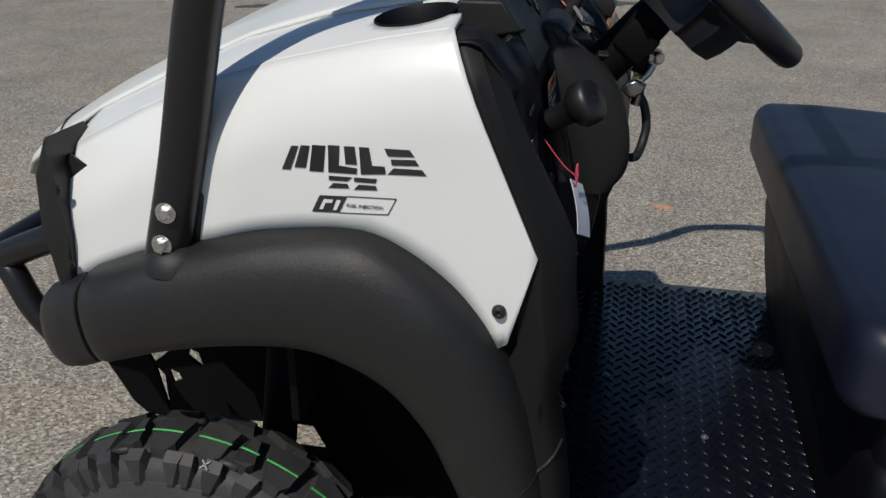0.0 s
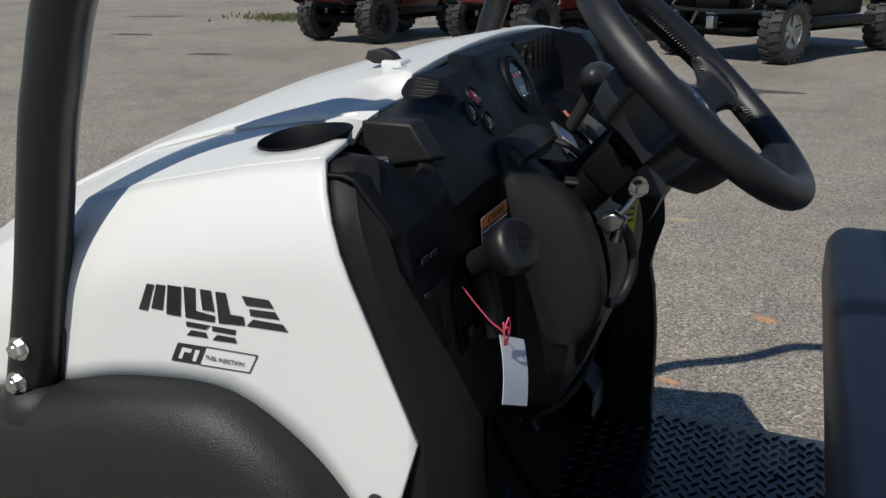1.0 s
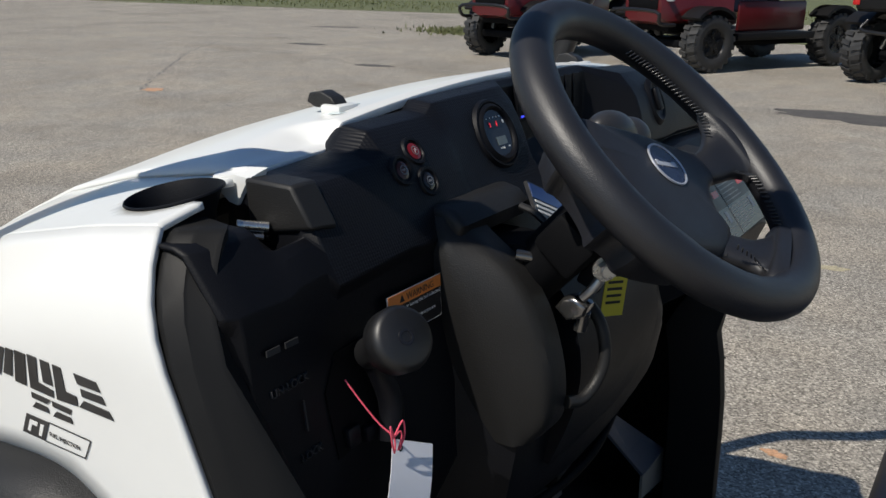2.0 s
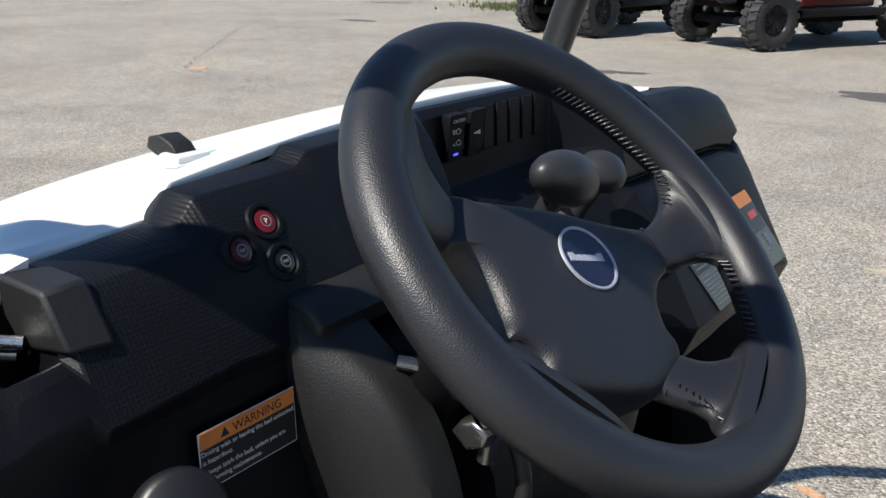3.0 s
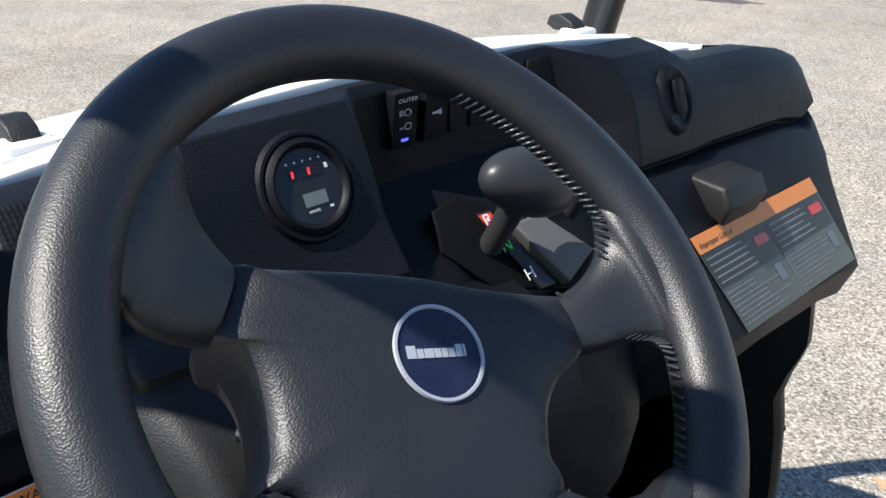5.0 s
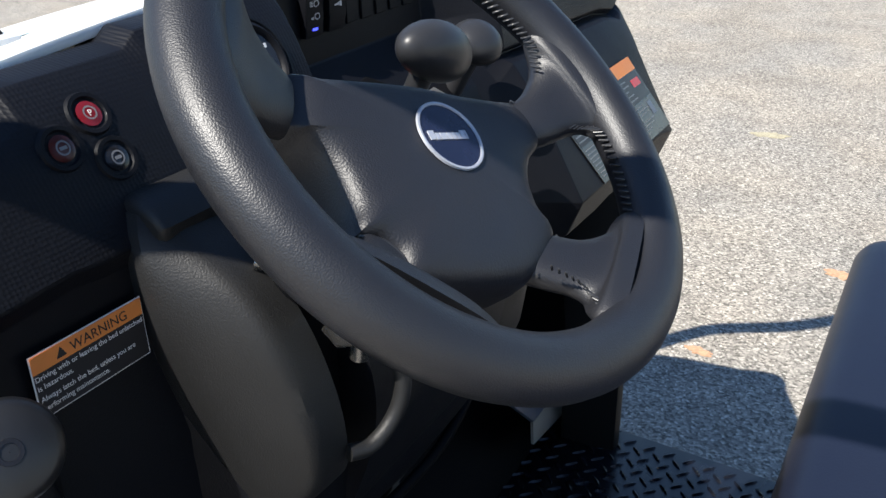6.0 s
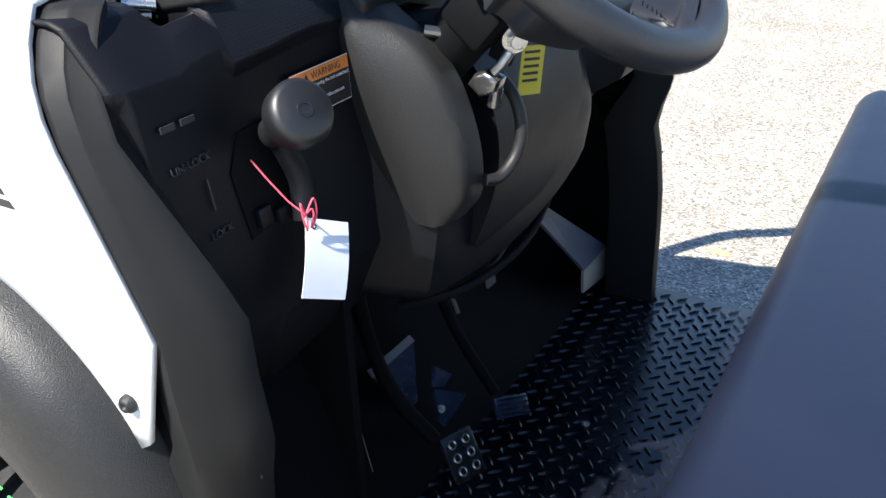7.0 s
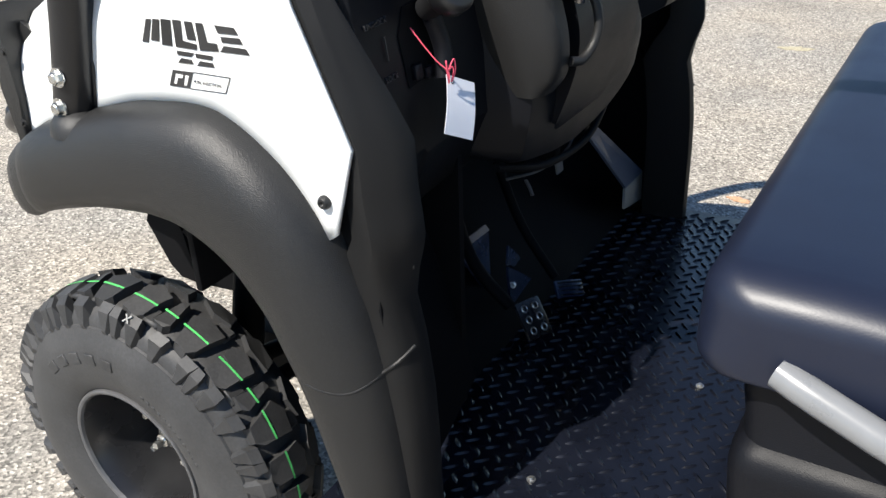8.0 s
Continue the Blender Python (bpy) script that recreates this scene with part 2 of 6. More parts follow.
def tube(pts, radius, sides=14, steps=6, closed=False):
    """Verts and faces of a pipe along a smooth path; radius: a number or a function of 0..1."""
    path = smooth_path(pts, steps) if steps else [Vector(q) for q in pts]
    rings = []
    side = None
    for i, q in enumerate(path):
        d = (path[min(i + 1, len(path) - 1)] - path[max(i - 1, 0)]).normalized()
        if side is None:
            side = d.orthogonal().normalized()
        side = (side - d * side.dot(d)).normalized()
        up = d.cross(side)
        r = radius(i / max(1, len(path) - 1)) if callable(radius) else radius
        rings.append([q + r * (math.cos(a) * side + math.sin(a) * up) for a in (2 * math.pi * k / sides for k in range(sides))])
    return loft(rings)


def block(size, centre=(0, 0, 0), bevel=0.0, segs=2, turn=None):
    bm = bmesh.new()
    bmesh.ops.create_cube(bm, size=1.0)
    bmesh.ops.scale(bm, vec=size, verts=bm.verts[:])
    if bevel:
        bmesh.ops.bevel(bm, geom=bm.edges[:], offset=bevel, segments=segs, affect="EDGES", profile=0.5)
    m = Matrix.Translation(centre) @ (turn.to_4x4() if turn is not None else Matrix())
    bmesh.ops.transform(bm, matrix=m, verts=bm.verts[:])
    return bm


def slab(outline, axis, lo, hi, bevel=0.0, segs=3):
    """A flat outline (pairs) drawn out along axis 'x', 'y' or 'z' from lo to hi, edges rounded."""
    bm = bmesh.new()

    def at(p, h):
        return {"x": (h, p[0], p[1]), "y": (p[0], h, p[1]), "z": (p[0], p[1], h)}[axis]
    a = [bm.verts.new(at(p, lo)) for p in outline]
    b = [bm.verts.new(at(p, hi)) for p in outline]
    bm.faces.new(a)
    bm.faces.new(b[::-1])
    for i in range(len(a)):
        j = (i + 1) % len(a)
        bm.faces.new((a[i], b[i], b[j], a[j]))
    if bevel:
        rim = [e for e in bm.edges if len({round({"x": v.co.x, "y": v.co.y, "z": v.co.z}[axis], 6) for v in e.verts}) == 1]
        bmesh.ops.bevel(bm, geom=rim, offset=bevel, segments=segs, affect="EDGES", profile=0.5)
    return bm


def spun(profile, segs=48, axis="y", arc=None):
    """Turns a profile of (along, radius) round an axis through the origin."""
    rings = []
    for k in range(segs):
        a = 2 * math.pi * k / segs
        c, s = math.cos(a), math.sin(a)
        rings.append([{"y": (r * c, h, r * s), "z": (r * c, r * s, h), "x": (h, r * c, r * s)}[axis] for h, r in profile])
    n = len(profile)
    verts = [p for r in rings for p in r]
    faces = [(i * n + j, i * n + j + 1, ((i + 1) % segs) * n + j + 1, ((i + 1) % segs) * n + j) for i in range(segs) for j in range(n - 1)]
    return verts, faces


def hexbolt(name, parent, mat, m, r=0.009, h=0.008, washer=0.012):
    """A hexagon head on a round washer, standing along local +z of m."""
    bm = bmesh.new()
    bmesh.ops.create_cone(bm, cap_ends=True, segments=24, radius1=washer, radius2=washer, depth=0.002, matrix=Matrix.Translation((0, 0, 0.001)))
    bmesh.ops.create_cone(bm, cap_ends=True, segments=6, radius1=r, radius2=r * 0.97, depth=h, matrix=Matrix.Translation((0, 0, 0.002 + h / 2)))
    bmesh.ops.create_cone(bm, cap_ends=True, segments=16, radius1=r * 0.8, radius2=r * 0.7, depth=0.001, matrix=Matrix.Translation((0, 0, 0.0025 + h)))
    bmesh.ops.transform(bm, matrix=m, verts=bm.verts[:])
    return part(name, bm, mat, parent)


def axes_at(origin, right, up):
    """A matrix with local x along right, y along up, z out of the face."""
    r = Vector(right).normalized()
    z = r.cross(Vector(up)).normalized()
    u = z.cross(r)
    return Matrix.Translation(origin) @ Matrix((r, u, z)).transposed().to_4x4()


def lettering(text, size, mat, parent, m, label="", thick=0.0, align="LEFT", shear=0.0, name="lettering"):
    cu = bpy.data.curves.new("text", "FONT")
    cu.body, cu.size, cu.extrude, cu.align_x, cu.shear = text, size, thick, align, shear
    tmp = bpy.data.objects.new("text", cu)
    scene.collection.objects.link(tmp)
    dg = bpy.context.evaluated_depsgraph_get()
    me = bpy.data.meshes.new_from_object(tmp.evaluated_get(dg))
    bpy.data.objects.remove(tmp)
    me.transform(m)
    me.materials.append(mat)
    ob = new(name, me)
    if parent is not None:
        ob.parent = parent
    if label:
        ob["label"] = label
    return ob


def sheet(name, pts, m, thick, mat, parent, label="", bevel=0.0):
    """A thin plate with a flat outline, on the plane of m."""
    bm = slab(pts, "z", 0.0, thick, bevel, 1)
    bmesh.ops.transform(bm, matrix=m, verts=bm.verts[:])
    return part(name, bm, mat, parent, label, smooth=False)


def rect(w, h, x=0.0, y=0.0, slant=0.0):
    return [(x, y), (x + w, y), (x + w + slant, y + h), (x + slant, y + h)]


def curve_at(pts, x):
    """Piecewise linear reading of a list of pairs."""
    if x <= pts[0][0]:
        return pts[0][1]
    for (x0, y0), (x1, y1) in zip(pts, pts[1:]):
        if x <= x1:
            return y0 + (y1 - y0) * (x - x0) / (x1 - x0)
    return pts[-1][1]


def thing(name, label, category, loc=(0, 0, 0), group=""):
    ob = new(name)
    ob.empty_display_size = 0.1
    ob.location = loc
    return tagged(ob, label, category, group)


# ---- ground ----
def parking_lot():
    n, far = 24, 400.0
    steps = [-far, -120, -50, -25, -14] + [-10 + 1.0 * k for k in range(1, 30)] + [30, 60, 120, far]
    verts = [(x, y, GZ) for x in steps for y in steps]
    k = len(steps)
    faces = [(i * k + j, (i + 1) * k + j, (i + 1) * k + j + 1, i * k + j + 1) for i in range(k - 1) for j in range(k - 1)]
    g = finish("ground", verts, faces, M_ASPHALT, smooth=False)
    return tagged(g, "pale worn asphalt parking lot with loose aggregate", "ground", kind="structure")


parking_lot()


def stain_patch(name, x, y, rx, ry, mat, label, category, seed, turn=0.0):
    """An uneven thin patch lying on the asphalt."""
    rng = random.Random(seed)
    ph = [rng.uniform(0, 6.28) for _ in range(4)]
    pts = []
    for k in range(44):
        a = 2 * math.pi * k / 44
        r = 1 + 0.18 * math.sin(2 * a + ph[0]) + 0.13 * math.sin(5 * a + ph[1]) + 0.10 * math.sin(9 * a + ph[2]) + rng.uniform(-0.07, 0.07)
        px, py = rx * r * math.cos(a), ry * r * math.sin(a)
        pts.append((px * math.cos(turn) - py * math.sin(turn), px * math.sin(turn) + py * math.cos(turn)))
    bm = slab(pts, "z", 0.0005, 0.003)
    ob = part(name, bm, mat, None, smooth=False, loc=(x, y, GZ))
    return tagged(ob, label, category, kind="structure")


for i, (x, y, rx, ry, a) in enumerate([(-0.62, 8.5, 0.95, 0.34, 0.1), (-7.6, 9.5, 0.30, 0.14, 0.3), (-11.1, 11.9, 0.38, 0.18, 0.2), (-14.2, 16.4, 0.5, 0.2, 0.4), (-3.97, 8.49, 0.34, 0.13, 0.2), (-3.7, 7.5, 0.28, 0.12, 0.3)]):
    stain_patch("tar_patch", x, y, rx, ry, M_TAR, "dark weathered tar patch in the asphalt", "stain", 10 + i, a)
for i, (x, y, rx, ry) in enumerate([(0.168, 1.46, 0.034, 0.018), (0.438, 2.12, 0.040, 0.030), (-7.9, 5.7, 0.15, 0.10)]):
    stain_patch("survey_mark", x, y, rx, ry, M_SPRAY, "faded orange survey paint mark on the asphalt", "paint mark", 40 + i)
for i, (x, y, rx, ry) in enumerate([(-0.04, 3.38, 0.075, 0.035)]):
    stain_patch("survey_mark", x, y, rx, ry, M_SPRAYY, "worn yellowish paint stain on the asphalt", "paint mark", 50 + i, 0.4)


def crack(points, width, seed):
    """A wandering crack in the asphalt, as a thin uneven ribbon."""
    rng = random.Random(seed)
    path = smooth_path([(x, y, 0) for x, y in points], 14)
    verts, faces = [], []
    for i, p in enumerate(path):
        d = (path[min(i + 1, len(path) - 1)] - path[max(i - 1, 0)]).normalized()
        n = Vector((-d.y, d.x, 0))
        c = p + n * rng.uniform(-0.03, 0.03)
        w = width * rng.uniform(0.3, 1.0)
        verts += [tuple(c + n * w + Vector((0, 0, 0.0022))), tuple(c - n * w + Vector((0, 0, 0.0022)))]
        if i:
            b = 2 * i
            faces.append((b - 2, b - 1, b + 1, b))
    ob = finish("asphalt_crack", verts, faces, M_CRACK, smooth=False, loc=(0, 0, GZ))
    tagged(ob, "fine wandering crack in the worn asphalt", "crack", kind="structure")


crack([(-8.02, 5.59), (-8.84, 6.45), (-9.8, 7.49), (-11.44, 9.29), (-12.87, 11.26)], 0.018, 71)
crack([(-7.76, 5.47), (-7.23, 5.46), (-6.6, 5.4), (-5.62, 5.27)], 0.012, 72)
crack([(-7.2, 7.07), (-7.31, 7.45), (-7.49, 7.97)], 0.020, 73)

# ---- the utility vehicle ----
V = thing("utility_vehicle", "white and black side-by-side utility vehicle parked on asphalt", "utility vehicle", (0, 0, 0))

ARCH = [(-0.44, 0.835), (-0.381, 0.877), (-0.289, 0.916), (-0.206, 0.941), (-0.142, 0.959), (-0.087, 0.967), (-0.041, 0.970), (-0.002, 0.967), (0.036, 0.950), (0.075, 0.923), (0.107, 0.892), (0.133, 0.855), (0.147, 0.830), (0.182, 0.953)]
CREASE = [(-0.42, 1.022), (-0.30, 1.082), (-0.20, 1.124), (-0.119, 1.149), (0.0, 1.176), (0.081, 1.190)]
RIDGE = [(-0.42, 1.050), (-0.29, 1.112), (-0.20, 1.152), (-0.10, 1.180), (0.0, 1.196), (0.081, 1.206)]


def rear_line(x):
    return 1.190 - (x - 0.081) * (0.237 / 0.101)


def flank_y(x, z, top):
    """Half-width of the white flank: upright below, rolling inwards under the crease, drawn in before the front edge."""
    y = 0.607
    over = max(0.0, z - (top - 0.10)) / 0.10
    y -= 0.040 * over ** 2.2
    y -= 0.15 * max(0.0, (-0.119 - (1.149 - z) * 0.39) - x)
    return y


CUP = (0.025, 0.505, 0.047, 0.036)      # the cup holder's hole: centre and half-axes


def shelf_z(x, y):
    zc, zr = curve_at(CREASE, x), curve_at(RIDGE, x)
    y0 = flank_y(x, zc, zc)
    u = max(0.0, min(1.0, (y0 - y) / (y0 - 0.452)))
    return zc + (zr - zc) * (u ** 1.15) + 0.004 * math.sin(math.pi * u)


def side_panel(s):
    xs = [-0.42 + 0.0167 * k for k in range(30)] + [0.081] + [0.081 + 0.101 * k / 10 for k in range(1, 11)]
    xs = sorted({round(x, 4) for x in xs if not 0.0735 < x < 0.0809})
    rows = 16
    verts, faces = [], []
    for x in xs:
        lo = curve_at(ARCH, x)
        hi = curve_at(CREASE, x) if x <= 0.081 else max(rear_line(x), lo + 1e-4)
        for j in range(rows):
            u = (j / (rows - 1)) ** 0.8
            z = lo + (hi - lo) * u
            verts.append((x, s * flank_y(x, z, hi if x <= 0.081 else 1.19), z))
    for i in range(len(xs) - 1):
        for j in range(rows - 1):
            faces.append((i * rows + j, (i + 1) * rows + j, (i + 1) * rows + j + 1, i * rows + j + 1))
    # the shelf between crease and hood, with the round hole of the cup holder
    base = len(verts)
    sx = [-0.42 + 0.01 * k for k in range(51)]
    ny = 22
    for x in sx:
        zc, zr = curve_at(CREASE, x), curve_at(RIDGE, x)
        y0 = flank_y(x, zc, zc)
        for j in range(ny):
            u = j / (ny - 1)
            px, py = x, y0 + (0.452 - y0) * u
            d = math.hypot((px - CUP[0]) / CUP[2], (py - CUP[1]) / CUP[3])
            if abs(d - 1) < 0.16 and px < 0.075:
                px, py = CUP[0] + (px - CUP[0]) / d, CUP[1] + (py - CUP[1]) / d
            verts.append((px, s * py, shelf_z(px, py)))
    for i in range(len(sx) - 1):
        for j in range(ny - 1):
            c = [base + i * ny + j, base + (i + 1) * ny + j, base + (i + 1) * ny + j + 1, base + i * ny + j + 1]
            mx = sum(verts[k][0] for k in c) / 4
            my = abs(sum(verts[k][1] for k in c) / 4)
            if math.hypot((mx - CUP[0]) / CUP[2], (my - CUP[1]) / CUP[3]) < 1 or (mx > 0.045 and my < 0.522):
                continue
            faces.append(tuple(c))
    ob = finish("side_panel", verts, faces, M_WHITE, V, "glossy white side panel with black model decal" if s < 0 else "glossy white side panel")
    mod = ob.modifiers.new("thickness", "SOLIDIFY")
    mod.thickness, mod.offset = 0.006, -1.0 if s > 0 else -1.0
    return ob


panel_left = side_panel(-1)
side_panel(1)


def cup_holder(s):
    """A black cup let into the shelf under a thin rolled rim."""
    rings = []
    for sc, dz in ((1.025, 0.0008), (1.015, 0.0024), (0.995, 0.0028), (0.975, 0.001), (0.93, -0.004), (0.80, -0.022), (0.74, -0.085), (0.70, -0.092), (0.4, -0.094), (0.02, -0.094)):
        ring = []
        for k in range(48):
            a = 2 * math.pi * k / 48
            x, y = CUP[0] + CUP[2] * math.cos(a), CUP[1] + CUP[3] * math.sin(a)
            z = shelf_z(x, y)
            ring.append((CUP[0] + (x - CUP[0]) * sc, s * (CUP[1] + (y - CUP[1]) * sc), z + dz))
        rings.append(ring)
    v, f = loft(rings, caps=False)
    return finish("cup_holder", v, f, M_DASH, V, "black cup holder")


cup_holder(-1), cup_holder(1)

HOODC = [(-0.66, 0.905), (-0.64, 0.945), (-0.61, 0.984), (-0.58, 1.011), (-0.513, 1.048), (-0.40, 1.104), (-0.314, 1.146), (-0.164, 1.205), (-0.05, 1.238), (0.015, 1.250), (0.05, 1.257)]
HOODW = [(-0.66, 0.32), (-0.60, 0.385), (-0.5, 0.438), (-0.42, 0.452), (0.05, 0.452)]


def hood_z(x, y):
    w = curve_at(HOODW, x)
    zc = curve_at(HOODC, x)
    zr = curve_at(RIDGE, x) if x > -0.42 else 1.050 + (x + 0.42) * 0.62
    a = abs(y) / w
    plateau = zc - 0.20 * y * y
    rear = max(0.0, min(1.0, (x - 0.008) / 0.028))
    side = zr + 0.004 + (zc - 0.15 * y * y - zr - 0.004) * max(0.0, 1 - a ** 5) ** 0.55
    edge = 0.720 + 0.03 * (1 - rear)
    k = max(0.0, min(1.0, (a - edge) / 0.055))
    k = k * k * (3 - 2 * k)
    low = zr + 0.007 + 0.020 * (1 - a)
    return rear * (plateau * (1 - k) + low * k) + (1 - rear) * side


def hood():
    xs = [-0.66 + 0.71 * (k / 60) for k in range(61)]
    ys = sorted({round(-1 + 2 * k / 80, 5) for k in range(81)} | {q * (0.712 + 0.006 * k) for q in (-1, 1) for k in range(14)})
    verts = [(x, u * curve_at(HOODW, x), hood_z(x, u * curve_at(HOODW, x))) for x in xs for u in ys]
    # a rolled lip along the rear edge
    n = len(ys)
    lip = [(0.057, verts[-n + j][1], verts[-n + j][2] - 0.003) for j in range(n)] + [(0.060, verts[-n + j][1], verts[-n + j][2] - 0.010) for j in range(n)]
    verts += lip
    faces = [(i * n + j, (i + 1) * n + j, (i + 1) * n + j + 1, i * n + j + 1) for i in range(len(xs) + 1) for j in range(n - 1)]
    ob = finish("hood", verts, faces, M_WHITE, V, "glossy white plastic hood")
    mod = ob.modifiers.new("thickness", "SOLIDIFY")
    mod.thickness, mod.offset = 0.006, -1.0
    return ob


hood_ob = hood()


def hood_latch(s):
    """A ribbed rubber strap latch in a white bracket."""
    y, z = s * 0.284, hood_z(0.0, 0.284)
    b = part("latch_bracket", block((0.026, 0.032, 0.010), (0.018, y, z + 0.004), 0.003), M_WHITE, V)
    bm = slab([(-0.026, 0.002), (-0.022, 0.012), (-0.006, 0.015), (0.010, 0.009), (0.016, 0.002), (0.014, -0.003), (-0.014, -0.003)], "y", y - 0.010, y + 0.010, 0.002)
    bmesh.ops.scale(bm, vec=(0.92, 1.0, 0.95), verts=bm.verts[:])
    bmesh.ops.translate(bm, vec=(0.006, 0, z + 0.007), verts=bm.verts[:])
    lat = part("latch", bm, M_FENDER, V, "black ribbed rubber hood latch")
    for k in range(4):
        part("rib", block((0.002, 0.017, 0.003), (-0.007 + 0.004 * k, y, z + 0.0175 - 0.001 * k), 0.001, 1), M_FENDER, lat)
    return b


hood_latch(-1), hood_latch(1)
for x, y in ((0.016, -0.263), (0.030, -0.303)):
    z = hood_z(x, y)
    sheet("film_patch", rect(0.016, 0.010, -0.008, -0.005), axes_at((x, y, z + 0.0006), (1, 0.1, 0.12), (-0.1, 1, 0.06)), 0.0004, M_FILM, hood_ob, "pale clear film patch")


def front_mask():
    """Nose below the hood, with dark grille opening and lamp blocks."""
    secs = []
    for y in [-0.56 + 0.056 * k for k in range(21)]:
        a = abs(y) / 0.56
        x0 = -0.672 + 0.242 * a ** 2.2
        top = 0.965 + 0.055 * a
        low = 0.80 + 0.07 * a
        secs.append([(x0 + 0.03, y, top), (x0, y, top - 0.05), (x0 + 0.005, y, low + 0.04), (x0 + 0.02, y, low), (x0 + 0.06, y, low), (x0 + 0.08, y, top - 0.03)])
    v, f = loft(secs)
    finish("front_mask", v, f, M_FENDER, V, "black plastic front mask")
    for s in (-1, 1):
        out = [(-0.436, 1.000), (-0.414, 1.048), (-0.412, 1.040), (-0.408, 1.008), (-0.403, 0.920), (-0.408, 0.856), (-0.430, 0.842), (-0.438, 0.930)]
        bm = slab(out, "y", s * 0.50, s * 0.590, 0.006)
        lamp = part("lamp_surround", bm, M_FENDER, V, "black headlight surround")
        for z in (0.885, 0.985):
            hexbolt("screw", lamp, M_FENDER, axes_at((-0.406, s * 0.590, z), (1, 0, 0), (0, 0, 1) if s < 0 else (0, 0, -1)), 0.004, 0.002, 0.006)


front_mask()

FLARE_A = [(-0.386, 0.873), (-0.368, 0.883), (-0.34, 0.896), (-0.289, 0.916), (-0.206, 0.941), (-0.142, 0.959), (-0.087, 0.967), (-0.041, 0.971), (-0.002, 0.967), (0.036, 0.950), (0.075, 0.923), (0.107, 0.892), (0.133, 0.857), (0.155, 0.810), (0.178, 0.740), (0.196, 0.650), (0.208, 0.550), (0.216, 0.450), (0.220, 0.390)]
FLARE_L = [(-0.365, 0.768), (-0.350, 0.776), (-0.330, 0.786), (-0.275, 0.805), (-0.205, 0.822), (-0.150, 0.830), (-0.105, 0.834), (-0.065, 0.831), (-0.030, 0.820), (0.000, 0.806), (0.028, 0.786), (0.050, 0.761), (0.072, 0.730), (0.090, 0.690), (0.108, 0.645), (0.125, 0.590), (0.142, 0.530), (0.160, 0.460), (0.178, 0.390)]


def fender(s):
    """The grained over-fender: from the panel out over a rounded crown and down to its lip."""
    a = smooth_path([(x, 0, z) for x, z in FLARE_A], 3)
    b = smooth_path([(x, 0, z) for x, z in FLARE_L], 3)
    prof = [(-0.02, 0.598), (0.0, 0.607), (0.015, 0.618), (0.06, 0.633), (0.14, 0.645), (0.27, 0.654), (0.45, 0.659), (0.65, 0.660), (0.82, 0.657), (0.94, 0.651), (1.0, 0.643), (0.99, 0.634), (0.93, 0.628), (0.80, 0.612), (0.6, 0.59)]
    rings = []
    n = len(a)
    for i, (p, q) in enumerate(zip(a, b)):
        u = i / (n - 1)
        tuck = 0.03 * max(0.0, 1 - u / 0.16) ** 2
        flat = 0.55 * max(0.0, (u - 0.72) / 0.28)
        ring = []
        for w, y in prof:
            c = p.lerp(q, w)
            turn = max(0.0, min(1.0, (u - 0.58) / 0.22))
            yy = y - tuck - (y - 0.62) * flat * 0.5 - 0.034 * turn * max(0.0, 1 - w) ** 1.6
            ring.append((c.x, s * yy, c.z))
        rings.append(ring)
    v, f = loft(rings, closed=False, caps=False)
    ob = finish("fender", v, f, M_FENDER, V, "grained black plastic fender flare")
    # front end cap of the flare behind a seam
    rings = []
    for k, (dx, sc, inn) in enumerate([(-0.003, 0.99, 0.004), (-0.006, 1.02, -0.001), (-0.032, 1.02, 0.003), (-0.062, 0.98, 0.015), (-0.086, 0.90, 0.035), (-0.098, 0.72, 0.06), (-0.101, 0.40, 0.08)]):
        c = a[0].lerp(b[0], 0.5)
        ring = []
        for w, y in prof[1:-1]:
            q = a[0].lerp(b[0], w)
            ring.append((c.x + (q.x - c.x) * sc + dx, s * (y - 0.03 - inn + 0.001), c.z + (q.z - c.z) * sc + dx * 0.45))
        rings.append(ring)
    v, f = loft(rings, closed=False, caps=False)
    cap = finish("fender_cap", v, f, M_FENDER, V, "black end cap of the fender flare")
    for o in (ob, cap):
        mod = o.modifiers.new("thickness", "SOLIDIFY")
        mod.thickness, mod.offset = 0.004, 0.0
    return ob


fender_left = fender(-1)
fender_right = fender(1)

REAR_X = [(0.36, 0.240), (0.60, 0.236), (0.70, 0.224), (0.82, 0.196), (0.90, 0.186), (0.953, 0.184), (1.00, 0.166), (1.10, 0.124), (1.186, 0.088)]


